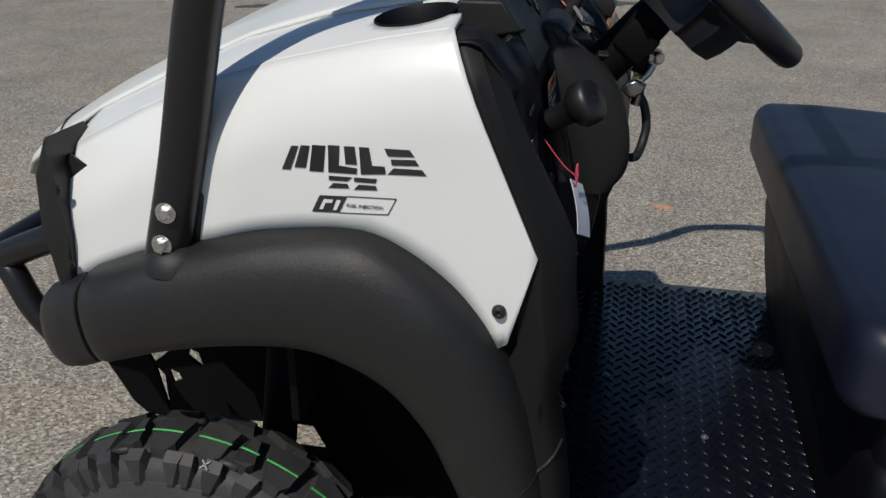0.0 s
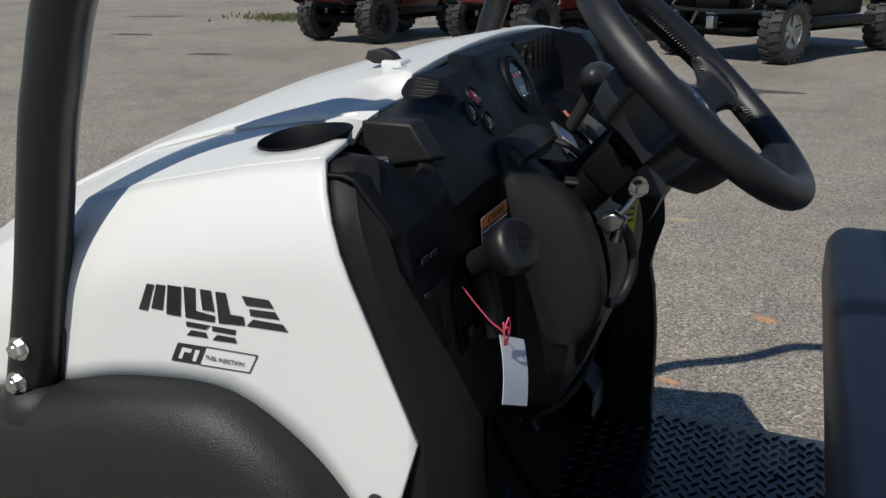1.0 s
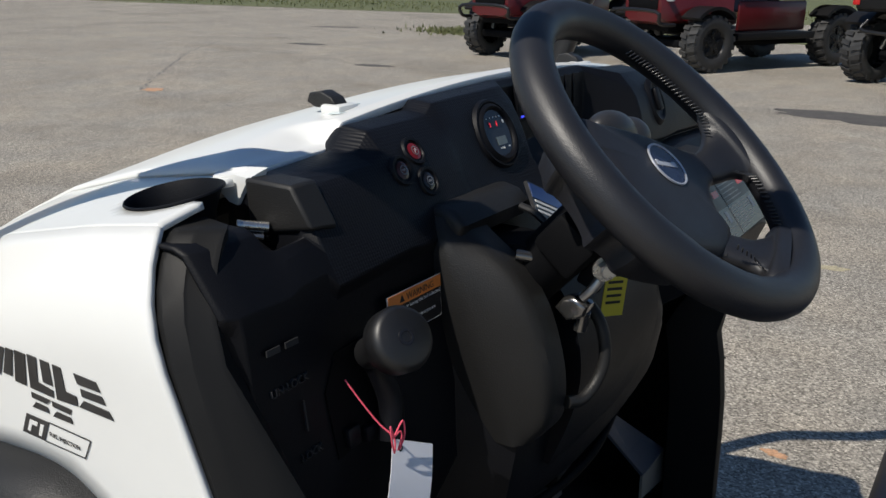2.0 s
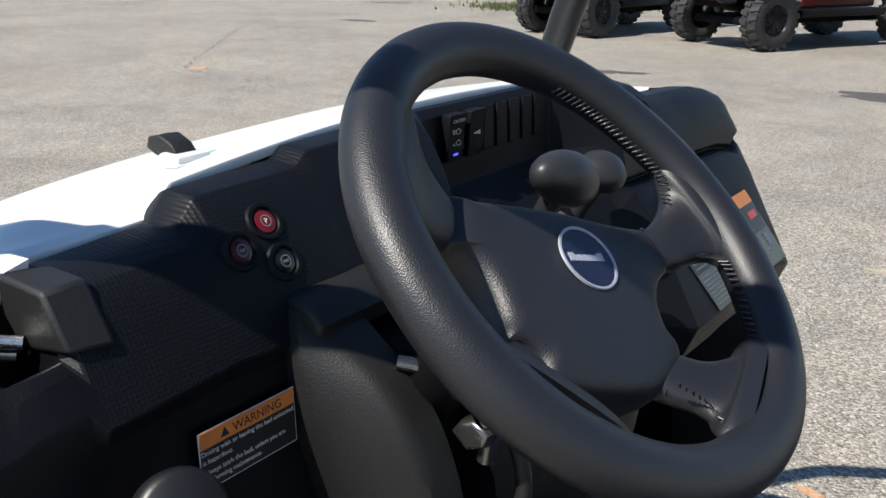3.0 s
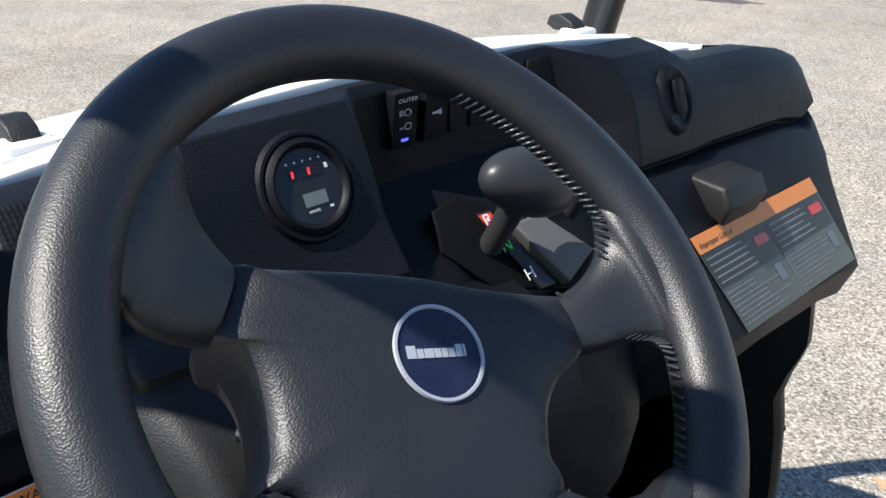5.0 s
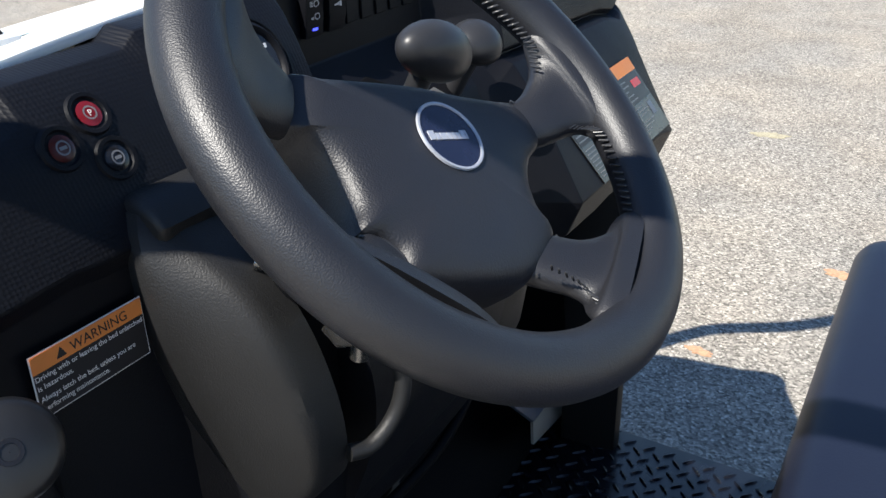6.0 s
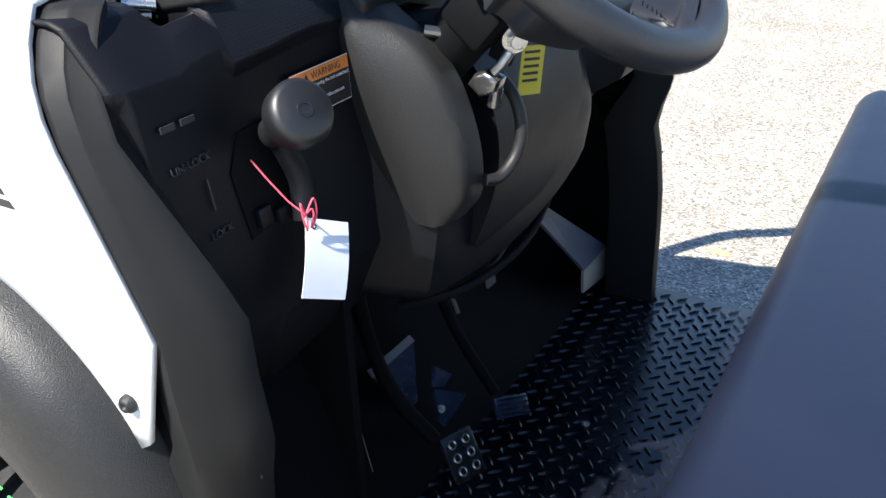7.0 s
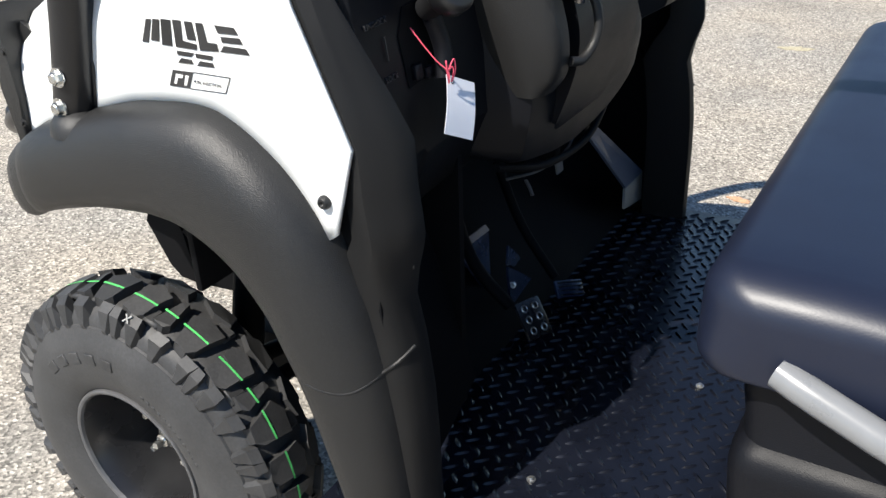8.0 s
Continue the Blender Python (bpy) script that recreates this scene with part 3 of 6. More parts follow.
def door_pillar(s):
    """The dark pillar behind the fender that wraps round into the footwell, up to the dash."""
    zs = [0.36, 0.45, 0.55, 0.62, 0.70, 0.75, 0.79, 0.82, 0.84, 0.86, 0.90, 0.953, 1.0, 1.05, 1.10, 1.13, 1.15, 1.168, 1.180, 1.186, 1.189]
    rings = []
    for z in zs:
        x = curve_at(REAR_X, z)
        up = max(0.0, min(1.0, (z - 0.74) / 0.11))
        up = up * up * (3 - 2 * up)
        top = max(0.0, (z - 1.13) / 0.06)
        y0 = flank_y(x, min(z, 1.19), 1.19) - 0.0025 - 0.003 * min(1.0, top) ** 2
        shut = max(0.0, (z - 1.180) / 0.009) ** 2 * 0.003
        low = [(-0.10, -0.010), (-0.065, -0.010), (-0.038, -0.012), (-0.024, -0.017), (-0.016, -0.025), (-0.011, -0.036), (-0.007, -0.048), (-0.004, -0.062), (-0.008, -0.074), (-0.03, -0.082), (-0.10, -0.087)]
        high = [(-0.030, -0.012), (-0.020, -0.010), (-0.006, -0.004), (0.002, -0.003), (0.008, -0.008), (0.016, -0.019), (0.026, -0.032), (0.034, -0.046), (0.036, -0.062), (0.010, -0.076), (-0.030, -0.080)]
        slim = max(0.0, min(1.0, (z - 0.96) / 0.14))
        thin = [(-0.030, -0.012), (-0.020, -0.010), (-0.004, -0.0045), (0.002, -0.0035), (0.0135, -0.0115), (0.0150, -0.0120), (0.0160, -0.0150), (0.0290, -0.0240), (0.0310, -0.0275), (0.022, -0.042), (-0.030, -0.050)]
        high = [(a[0] + (b[0] - a[0]) * slim, a[1] + (b[1] - a[1]) * slim) for a, b in zip(high, thin)]
        ring = [(x + a[0] * (1 - up) + b[0] * up, y0 + a[1] * (1 - up) + b[1] * up) for a, b in zip(low, high)]
        mx, my = x + 0.004, y0 - 0.03
        rings.append([(px + math.copysign(min(shut, abs(mx - px)), mx - px), s * (py + math.copysign(min(shut, abs(my - py)), my - py)), z - 0.004 * top) for px, py in ring])
    v, f = loft(rings)
    ob = finish("door_pillar", v, f, M_PILLAR, V, "black plastic door pillar")
    hexbolt("screw", ob, M_FENDER, axes_at((0.214, s * 0.548, 0.80), (0.6, s * 0.8, 0), (0, 0, 1)) if s < 0 else axes_at((0.214, 0.548, 0.80), (0.6, -0.8, 0), (0, 0, 1)), 0.004, 0.003, 0.007)
    return ob


pillar_left = door_pillar(-1)
pillar_right = door_pillar(1)


def moulded_seam(s, flare, pillar):
    """The thin moulded line that runs from the lip of the flare round on to the pillar, laid on their faces."""
    trees = [BVHTree.FromPolygons([v.co.copy() for v in o.data.vertices], [tuple(p.vertices) for p in o.data.polygons]) for o in (flare, pillar)]
    pts = []
    aim = Vector((-0.45, -s * 0.85, -0.15)).normalized()
    for p in smooth_path([(0.108, s * 0.656, 0.668), (0.144, s * 0.648, 0.657), (0.170, s * 0.635, 0.654), (0.198, s * 0.620, 0.666), (0.214, s * 0.600, 0.682), (0.228, s * 0.580, 0.697)], 5):
        hits = [h for h in (t.ray_cast(p - aim * 0.3, aim)[0] for t in trees) if h is not None]
        if hits:
            pts.append(min(hits, key=lambda h: (h - (p - aim * 0.3)).length) - aim * 0.0006)
    v, f = tube(pts, 0.0024, 8, 0)
    finish("seam", v, f, M_BULGE, flare)


moulded_seam(-1, fender_left, pillar_left)
moulded_seam(1, fender_right, pillar_right)

# push rivet at the lower tip of the panel
verts, faces = spun([(0.0, 0.0), (-0.004, 0.004), (-0.004, 0.0075), (-0.001, 0.0105), (0.003, 0.011)], 28, "y")
finish("push_rivet", [(x * 0.75 + 0.142, y - 0.611, z * 0.75 + 0.888) for x, y, z in verts], faces, M_FENDER, V, "black push rivet")


# ---- decals on the left panel ----
def panel_frame(x, z):
    return axes_at((x, -flank_y(x, z, 1.16) - 0.0012, z), (1, 0, 0.0), (0, 0, 1))


def decal(pts, x, z, mat, name, label="", lift=0.0):
    """A flat piece laid on the panel; pts are metres right and up from (x, z)."""
    verts = []
    for k in (0.0006 + lift, 0.0011 + lift):
        verts += [(x + p, -flank_y(x + p, z + q, 1.16) - k, z + q) for p, q in pts]
    n = len(pts)
    faces = [tuple(range(n)), tuple(range(2 * n - 1, n - 1, -1))] + [(i, (i + 1) % n, n + (i + 1) % n, n + i) for i in range(n)]
    return finish(name, verts, faces, mat, panel_left, label, smooth=False)


# a block-letter model badge, kept as plain slanted shapes in a trapezoid
DX, DZ = -0.104, 1.0375
decal([(0.000, 0.000), (0.010, 0.000), (0.021, 0.0276), (0.013, 0.0276)], DX, DZ, M_DECAL, "badge_shape", "black slanted badge shape")
decal([(0.015, 0.0032), (0.028, 0.0032), (0.034, 0.0286), (0.024, 0.0286)], DX, DZ, M_DECAL, "badge_shape")
decal([(0.032, 0.000), (0.048, 0.000), (0.052, 0.0297), (0.037, 0.0297)], DX, DZ, M_DECAL, "badge_shape")
decal([(0.054, 0.000), (0.086, 0.000), (0.087, 0.0064), (0.066, 0.0085), (0.068, 0.0307), (0.055, 0.0307)], DX, DZ, M_DECAL, "badge_shape")
decal([(0.074, 0.0106), (0.087, 0.0106), (0.085, 0.0307), (0.073, 0.0307)], DX, DZ, M_DECAL, "badge_shape")
decal([(0.091, 0.000), (0.119, 0.0021), (0.118, 0.0106), (0.104, 0.0106), (0.101, 0.0307), (0.090, 0.0307)], DX, DZ, M_DECAL, "badge_shape")
decal([(0.121, 0.0021), (0.164, 0.0032), (0.159, 0.0095), (0.128, 0.0095)], DX, DZ, M_DECAL, "badge_shape")
decal([(0.126, 0.0127), (0.156, 0.0138), (0.152, 0.0201), (0.125, 0.0191)], DX, DZ, M_DECAL, "badge_shape")
decal([(0.122, 0.0223), (0.151, 0.0233), (0.146, 0.0307), (0.118, 0.0307)], DX, DZ, M_DECAL, "badge_shape")
for p0, w, sl in ((0.053, 0.024, 0.004), (0.082, 0.027, 0.0)):
    decal([(p0, -0.018), (p0 + w, -0.017), (p0 + w - 0.002, -0.012), (p0 + 0.006, -0.012)], DX, DZ, M_DECAL, "badge_shape")
    decal([(p0 + 0.001, -0.009), (p0 + w - 0.002, -0.009), (p0 + w + sl, -0.004), (p0 + 0.001, -0.004)], DX, DZ, M_DECAL, "badge_shape")
# fuel injection badge
FX, FZ = -0.072, 0.990


def outline_bar(x0, z0, x1, z1, w=0.0009):
    d = Vector((x1 - x0, z1 - z0)).normalized()
    nrm = Vector((-d.y, d.x)) * w / 2
    decal([(x0 - nrm.x, z0 - nrm.y), (x1 - nrm.x, z1 - nrm.y), (x1 + nrm.x, z1 + nrm.y), (x0 + nrm.x, z0 + nrm.y)], FX, FZ, M_DECAL, "badge_line")


decal([(0.0, 0.0), (0.032, 0.001), (0.042, 0.021), (0.010, 0.020)], FX, FZ, M_DECAL, "badge_plate", "black slanted plate of the injection badge")
decal([(0.009, 0.004), (0.013, 0.004), (0.017, 0.012), (0.024, 0.012), (0.026, 0.016), (0.015, 0.016)], FX, FZ, M_PRINT, "badge_mark", lift=0.0005)
decal([(0.025, 0.004), (0.029, 0.004), (0.035, 0.016), (0.030, 0.016)], FX, FZ, M_PRINT, "badge_mark", lift=0.0005)
outline_bar(0.0325, 0.001, 0.088, 0.003), outline_bar(0.088, 0.003, 0.098, 0.022), outline_bar(0.098, 0.022, 0.042, 0.021)
fm = panel_frame(FX + 0.041, FZ + 0.0085)
lettering("FUEL INJECTION", 0.0057, M_DECAL, panel_left, fm, thick=0.0002)


# ---- front posts and cage ----
def post(s):
    """The roll-cage tube with its bolted foot."""
    pts = [(-0.259, s * 0.609, 0.905), (-0.249, s * 0.609, 0.945), (-0.218, s * 0.609, 1.06), (-0.184, s * 0.609, 1.20), (-0.168, s * 0.609, 1.25), (-0.140, s * 0.609, 1.325), (-0.098, s * 0.609, 1.385), (-0.038, s * 0.609, 1.445), (0.028, s * 0.610, 1.52), (0.092, s * 0.615, 1.625), (0.15, s * 0.622, 1.735), (0.27, s * 0.615, 1.80), (0.42, s * 0.61, 1.83), (0.90, s * 0.61, 1.84)]
    v, f = tube(pts, lambda u: 0.0262 + 0.0030 * max(0.0, 1 - u / 0.14), 24, 8)
    ob = finish("cage_tube", v, f, M_TUBE, V, "black powder-coated roll cage tube")
    bm = slab([(-0.028, -0.012), (0.034, -0.006), (0.046, 0.060), (0.036, 0.085), (0.005, 0.090)], "y", s * 0.590, s * 0.606, 0.005)
    bmesh.ops.translate(bm, vec=(-0.250, 0, 0.935), verts=bm.verts[:])
    foot = part("foot_bracket", bm, M_TUBE, ob)
    for x, z in ((-0.237, 0.985), (-0.247, 0.945)):
        up = (0, 0, 1) if s < 0 else (0, 0, -1)
        hexbolt("bolt", ob, M_ZINC, axes_at((x, s * 0.6345, z), (1, 0, 0.2), up), 0.0085, 0.007, 0.0125)
    # low oval boss that the foot stands in, on the flare
    v, f = spun([(0.012, 0.0005), (0.011, 0.014), (0.006, 0.026), (-0.004, 0.033), (-0.014, 0.035)], 28, "z")
    finish("post_boss", [(p[0] * 1.15 - 0.242, p[1] * 1.1 + s * 0.615, p[2] * 1.2 + 0.926) for p in v], f, M_FENDER, ob)
    return ob


post(-1), post(1)
v, f = tube([(0.42, -0.615, 1.83), (0.42, 0.615, 1.83)], 0.022, 16, 1)
finish("cage_crossbar", v, f, M_TUBE, V)
for s in (-1, 1):
    v, f = tube([(0.90, s * 0.61, 1.84), (1.02, s * 0.61, 1.76), (1.06, s * 0.61, 1.3), (1.08, s * 0.61, 0.42)], 0.0262, 16, 5)
    finish("cage_tube", v, f, M_TUBE, V)

# front bumper bars
v, f = tube([(-0.46, -0.47, 0.885), (-0.56, -0.46, 0.845), (-0.66, -0.44, 0.80), (-0.72, -0.36, 0.775), (-0.74, 0.0, 0.77), (-0.72, 0.36, 0.775), (-0.66, 0.44, 0.80), (-0.46, 0.47, 0.885)], 0.022, 16, 6)
finish("bumper_bar", v, f, M_TUBE, V, "black tubular front bumper")
for s in (-1, 1):
    v, f = tube([(-0.66, s * 0.44, 0.815), (-0.615, s * 0.455, 0.800), (-0.580, s * 0.465, 0.745), (-0.545, s * 0.460, 0.690)], 0.020, 14, 5)
    finish("bumper_brace", v, f, M_TUBE, V)


# ---- chassis under the fender ----
def chassis():
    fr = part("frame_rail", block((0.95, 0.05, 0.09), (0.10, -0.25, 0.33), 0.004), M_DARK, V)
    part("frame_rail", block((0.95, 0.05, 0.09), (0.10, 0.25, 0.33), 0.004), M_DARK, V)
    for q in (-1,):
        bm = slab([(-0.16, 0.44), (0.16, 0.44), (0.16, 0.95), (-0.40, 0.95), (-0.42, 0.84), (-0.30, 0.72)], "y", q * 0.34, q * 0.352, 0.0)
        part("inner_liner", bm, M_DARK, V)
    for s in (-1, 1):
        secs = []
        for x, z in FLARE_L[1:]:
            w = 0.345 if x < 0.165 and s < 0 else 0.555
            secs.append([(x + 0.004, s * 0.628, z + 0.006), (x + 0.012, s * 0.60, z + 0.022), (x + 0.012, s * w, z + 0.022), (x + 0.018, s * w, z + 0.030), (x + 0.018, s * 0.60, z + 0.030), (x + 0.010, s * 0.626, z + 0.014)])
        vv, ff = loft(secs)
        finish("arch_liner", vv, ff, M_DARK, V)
    # open front bracket: strips of sheet round a triangular window and two round holes
    for q in (-1, 1):
        y0, y1 = q * 0.244, q * 0.236
        br = part("fender_bracket", slab([(-0.640, 0.524), (-0.604, 0.600), (-0.556, 0.600), (-0.562, 0.561), (-0.540, 0.523), (-0.520, 0.41), (-0.566, 0.412), (-0.592, 0.434)], "y", y0, y1), M_DARK, V)
        part("bracket_strip", slab([(-0.540, 0.523), (-0.484, 0.570), (-0.472, 0.600), (-0.452, 0.600), (-0.470, 0.545), (-0.520, 0.500)], "y", y0, y1), M_DARK, br)
        part("bracket_strip", slab([(-0.520, 0.500), (-0.512, 0.508), (-0.506, 0.484), (-0.486, 0.494), (-0.492, 0.508), (-0.505, 0.513), (-0.470, 0.545), (-0.440, 0.52), (-0.30, 0.43), (-0.520, 0.41)], "y", y0, y1), M_DARK, br)
        part("bracket_strip", slab([(-0.452, 0.600), (-0.461, 0.560), (-0.448, 0.556), (-0.442, 0.530), (-0.452, 0.526), (-0.440, 0.52), (-0.30, 0.43), (-0.14, 0.43), (-0.14, 0.62)], "y", y0, y1), M_DARK, br)
    for z0, z1 in ((0.36, 0.42), (0.30, 0.34)):
        vv, ff = tube([(-0.27, -0.26, z0), (-0.27, -0.50, z1)], 0.016, 10, 0)
        finish("control_arm", vv, ff, M_DARK, V)
        vv, ff = tube([(-0.27, 0.26, z0), (-0.27, 0.50, z1)], 0.016, 10, 0)
        finish("control_arm", vv, ff, M_DARK, V)
    vv, ff = tube([(-0.25, -0.40, 0.40), (-0.22, -0.34, 0.78)], 0.028, 12, 0)
    finish("shock_absorber", vv, ff, M_DARK, V)
    return fr


chassis()


# ---- front wheels ----
def tread_lug(points, r0, r1, name, mesh_only=False):
    """A raised rubber block: points are (angle in degrees, y), laid on the carcass between radii r0 and r1(y)."""
    verts, n = [], len(points)
    for a, y, lift in points:
        t = radians(a)
        verts.append((r0(y) * math.cos(t), y, r0(y) * math.sin(t)))
    cy = sum(p[1] for p in points) / n
    ca = sum(p[0] for p in points) / n
    for a, y, lift in points:
        t = radians(ca + (a - ca) * 0.93)
        yy = cy + (y - cy) * 0.95
        r = r0(yy) + lift
        verts.append((r * math.cos(t), yy, r * math.sin(t)))
    faces = [tuple(range(2 * n - 1, n - 1, -1))] + [(i, (i + 1) % n, n + (i + 1) % n, n + i) for i in range(n)]
    me = bpy.data.meshes.new(name)
    me.from_pydata(verts, [], faces)
    bm = bmesh.new()
    bm.from_mesh(me)
    bmesh.ops.recalc_face_normals(bm, faces=bm.faces[:])
    bm.to_mesh(me)
    bm.free()
    me.materials.append(M_RUBBER)
    return me


CARC = [(-0.0510, 0.2440), (-0.0500, 0.2475), (-0.0465, 0.2490), (-0.044, 0.262), (-0.034, 0.274), (-0.015, 0.2825), (0.02, 0.2845), (0.055, 0.281), (0.080, 0.274), (0.094, 0.256), (0.099, 0.224)]


def shoulder_lug(angles):
    """A folded block on the outer shoulder: a flat top and a face that runs down on to the sidewall."""
    verts, faces = [], []
    for (y, r), (a0, a1) in zip(((-0.034, 0.2930), (-0.0465, 0.2825), (-0.0530, 0.2520)), angles):
        for a, rr, yy in ((a0, r, y), (a1, r, y), (a1 + 0.7, r - 0.022, y + 0.006), (a0 - 0.7, r - 0.022, y + 0.006)):
            t = radians(a)
            verts.append((rr * math.cos(t), yy, rr * math.sin(t)))
    for i in (0, 4):
        faces += [(i + k, i + (k + 1) % 4, i + 4 + (k + 1) % 4, i + 4 + k) for k in range(4)]
    faces += [(0, 1, 2, 3), (8, 9, 10, 11)]
    me = bpy.data.meshes.new("lug")
    me.from_pydata(verts, [], faces)
    bm = bmesh.new()
    bm.from_mesh(me)
    bmesh.ops.recalc_face_normals(bm, faces=bm.faces[:])
    bm.to_mesh(me)
    bm.free()
    me.materials.append(M_RUBBER)
    return me


RIM_Y = 0.0585                 # how far the rim sits in from the wheel's middle


def carcass(y):
    return curve_at(CARC, y)


def wheel(x, y, z, s):
    """An all-terrain tyre with raised lugs on a black steel rim; local -y is the outside."""
    prof = [(-0.034, 0.122), (-0.044, 0.128), (-0.053, 0.140), (-0.0605, 0.160), (-0.0645, 0.182), (-0.0640, 0.205), (-0.0590, 0.228)] + CARC + [(0.1000, 0.206), (0.0980, 0.185), (0.090, 0.152), (0.078, 0.132), (0.060, 0.124)]
    v, f = spun(prof, 72, "y")
    tyre = finish("wheel", v, f, M_RUBBER, V, "knobbly all-terrain tyre on a black steel rim")
    tyre.location = (x, y, z)
    if s > 0:
        tyre.rotation_euler = (0, 0, math.pi)
    pitch = 360 / 11
    outlines = [[(2.4, -0.022), (4.4, -0.033), (9.4, -0.030), (10.8, -0.006), (12.3, 0.022), (8.0, 0.036), (0.6, 0.030), (1.8, 0.0)],
                [(13.2, -0.018), (14.8, -0.026), (19.2, -0.024), (18.4, 0.006), (17.6, 0.030), (15.4, 0.034), (14.9, 0.020)],
                [(21.9, -0.026), (24.0, -0.035), (30.6, -0.027), (30.2, 0.006), (30.8, 0.028), (26.0, 0.038), (20.4, 0.026), (21.4, 0.0)],
                [(18.6, 0.046), (19.6, 0.070), (28.0, 0.082), (32.0, 0.060), (27.0, 0.046)],
                [(2.6, 0.052), (5.2, 0.088), (13.0, 0.084), (15.8, 0.064), (9.0, 0.047)],
                [(20.4, 0.086), (19.6, 0.097), (27.4, 0.097), (28.2, 0.090)],
                [(5.8, 0.092), (6.4, 0.098), (13.2, 0.098), (13.6, 0.090)]]
    lugs = [tread_lug([(a, q, 0.0150 - 0.006 * max(0.0, abs(q) - 0.050) / 0.027) for a, q in pts], carcass, None, "lug") for pts in outlines]
    lugs += [shoulder_lug(((-1.2, 3.6), (-0.4, 4.0), (1.0, 2.8))), shoulder_lug(((10.0, 14.6), (10.8, 15.6), (12.2, 14.2))), shoulder_lug(((20.6, 25.0), (20.2, 25.2), (21.8, 24.0))), shoulder_lug(((28.6, 31.4), (28.2, 31.8), (29.2, 31.0)))]
    for k in range(11):
        for me in lugs:
            lug = new("lug", me)
            lug.parent = tyre
            lug.rotation_euler = (0, -radians(k * pitch + 22 - pitch), 0)
    # low ties between the blocks
    for k in range(22):
        a = radians(k * pitch / 2 + 9.0)
        bm = block((0.010, 0.030, 0.030), (0.2835, 0.040 if k % 2 else -0.012, 0), 0.003, 1)
        bmesh.ops.rotate(bm, cent=(0, 0, 0), matrix=Matrix.Rotation(-a, 3, "Y"), verts=bm.verts[:])
        part("tread_tie", bm, M_RUBBER, tyre)
    # green chalk line over the blocks of the outer row, broken in the gaps
    rng = random.Random(5)
    cv, cf = [], []
    for k in range(11):
        for lo, hi in ((2.2, 11.4), (13.6, 18.8), (21.2, 30.4)):
            n = 5
            y0, y1 = rng.uniform(-0.002, 0.002), rng.uniform(-0.002, 0.002)
            for i in range(n):
                b = len(cv)
                for u in (i / n, (i + 1) / n):
                    a = radians(k * pitch + 22 - pitch + lo + (hi - lo) * u)
                    yy = y0 + (y1 - y0) * u
                    for dy in (-0.0017, 0.0017):
                        r = carcass(yy + dy) + 0.0155
                        cv.append((r * math.cos(a), yy + dy, r * math.sin(a)))
                cf.append((b, b + 2, b + 3, b + 1))
    tagged(finish("chalk_line", cv, cf, M_CHALK, tyre, "green chalk line on the tread", smooth=False), kind="stuff")
    # a small chalked cross on one shoulder block
    for t in (45, -40):
        m = Matrix.Rotation(-radians(79.5), 4, "Y") @ Matrix.Translation((0.2885, -0.0425, 0)) @ Matrix.Rotation(radians(-38), 4, "Z") @ Matrix.Rotation(radians(t), 4, "X")
        bm = block((0.0030, 0.016, 0.0020))
        bmesh.ops.transform(bm, matrix=m, verts=bm.verts[:])
        part("chalk_cross", bm, M_CHALKW, tyre)
    # raised maker's mark and size on the sidewall, as plain bars
    for k in range(5):
        a = radians(132 - 11 * k)
        bm = block((0.022, 0.004, 0.019), (0, -0.0640, 0), 0.001, 1)
        bmesh.ops.transform(bm, matrix=Matrix.Rotation(-(a - math.pi / 2), 4, "Y") @ Matrix.Translation((0, 0, 0.199)), verts=bm.verts[:])
        part("sidewall_bar", bm, M_RUBBER, tyre)
    for k in range(12):
        a = radians(66 - 3.8 * k)
        bm = block((0.006, 0.0016, 0.005), (0, -0.0642, 0), 0.0005, 1)
        bmesh.ops.transform(bm, matrix=Matrix.Rotation(-(a - math.pi / 2), 4, "Y") @ Matrix.Translation((0, 0, 0.178)), verts=bm.verts[:])
        part("sidewall_bar", bm, M_RUBBER, tyre)
    # separate lip ring, its sunlit look put into the colour
    v, f = spun([(-0.046, 0.1335), (-0.0500, 0.1345), (-0.0535, 0.1335), (-0.0545, 0.1305), (-0.0530, 0.1270), (-0.0480, 0.1250)], 64, "y")
    finish("rim_lip", v, f, M_LITLIP, tyre, "lip of the rim, painted paler as sunlit")
    v, f = spun([(-0.098, 0.1500), (-0.1075, 0.1490), (-0.1105, 0.1455), (-0.1085, 0.1415), (-0.098, 0.137), (-0.085, 0.132), (-0.05, 0.124), (0.00, 0.118), (0.030, 0.105), (0.036, 0.085), (0.020, 0.070), (-0.008, 0.062), (-0.012, 0.036), (-0.012, 0.0005)], 64, "y")
    v = [(p[0] * 0.90, p[1] + RIM_Y, p[2] * 0.90) for p in v]
    rim = finish("rim", v, f, M_RIM, tyre, "black pressed steel rim")
    v, f = spun([(-0.070, 0.0005), (-0.070, 0.006), (-0.056, 0.007), (-0.055, 0.012), (-0.046, 0.014), (-0.042, 0.022), (-0.030, 0.024), (0.012, 0.030)], 24, "y")
    v = [(p[0], p[1] + RIM_Y, p[2]) for p in v]
    finish("hub_nut", v, f, M_ZINC, tyre, "zinc axle nut")
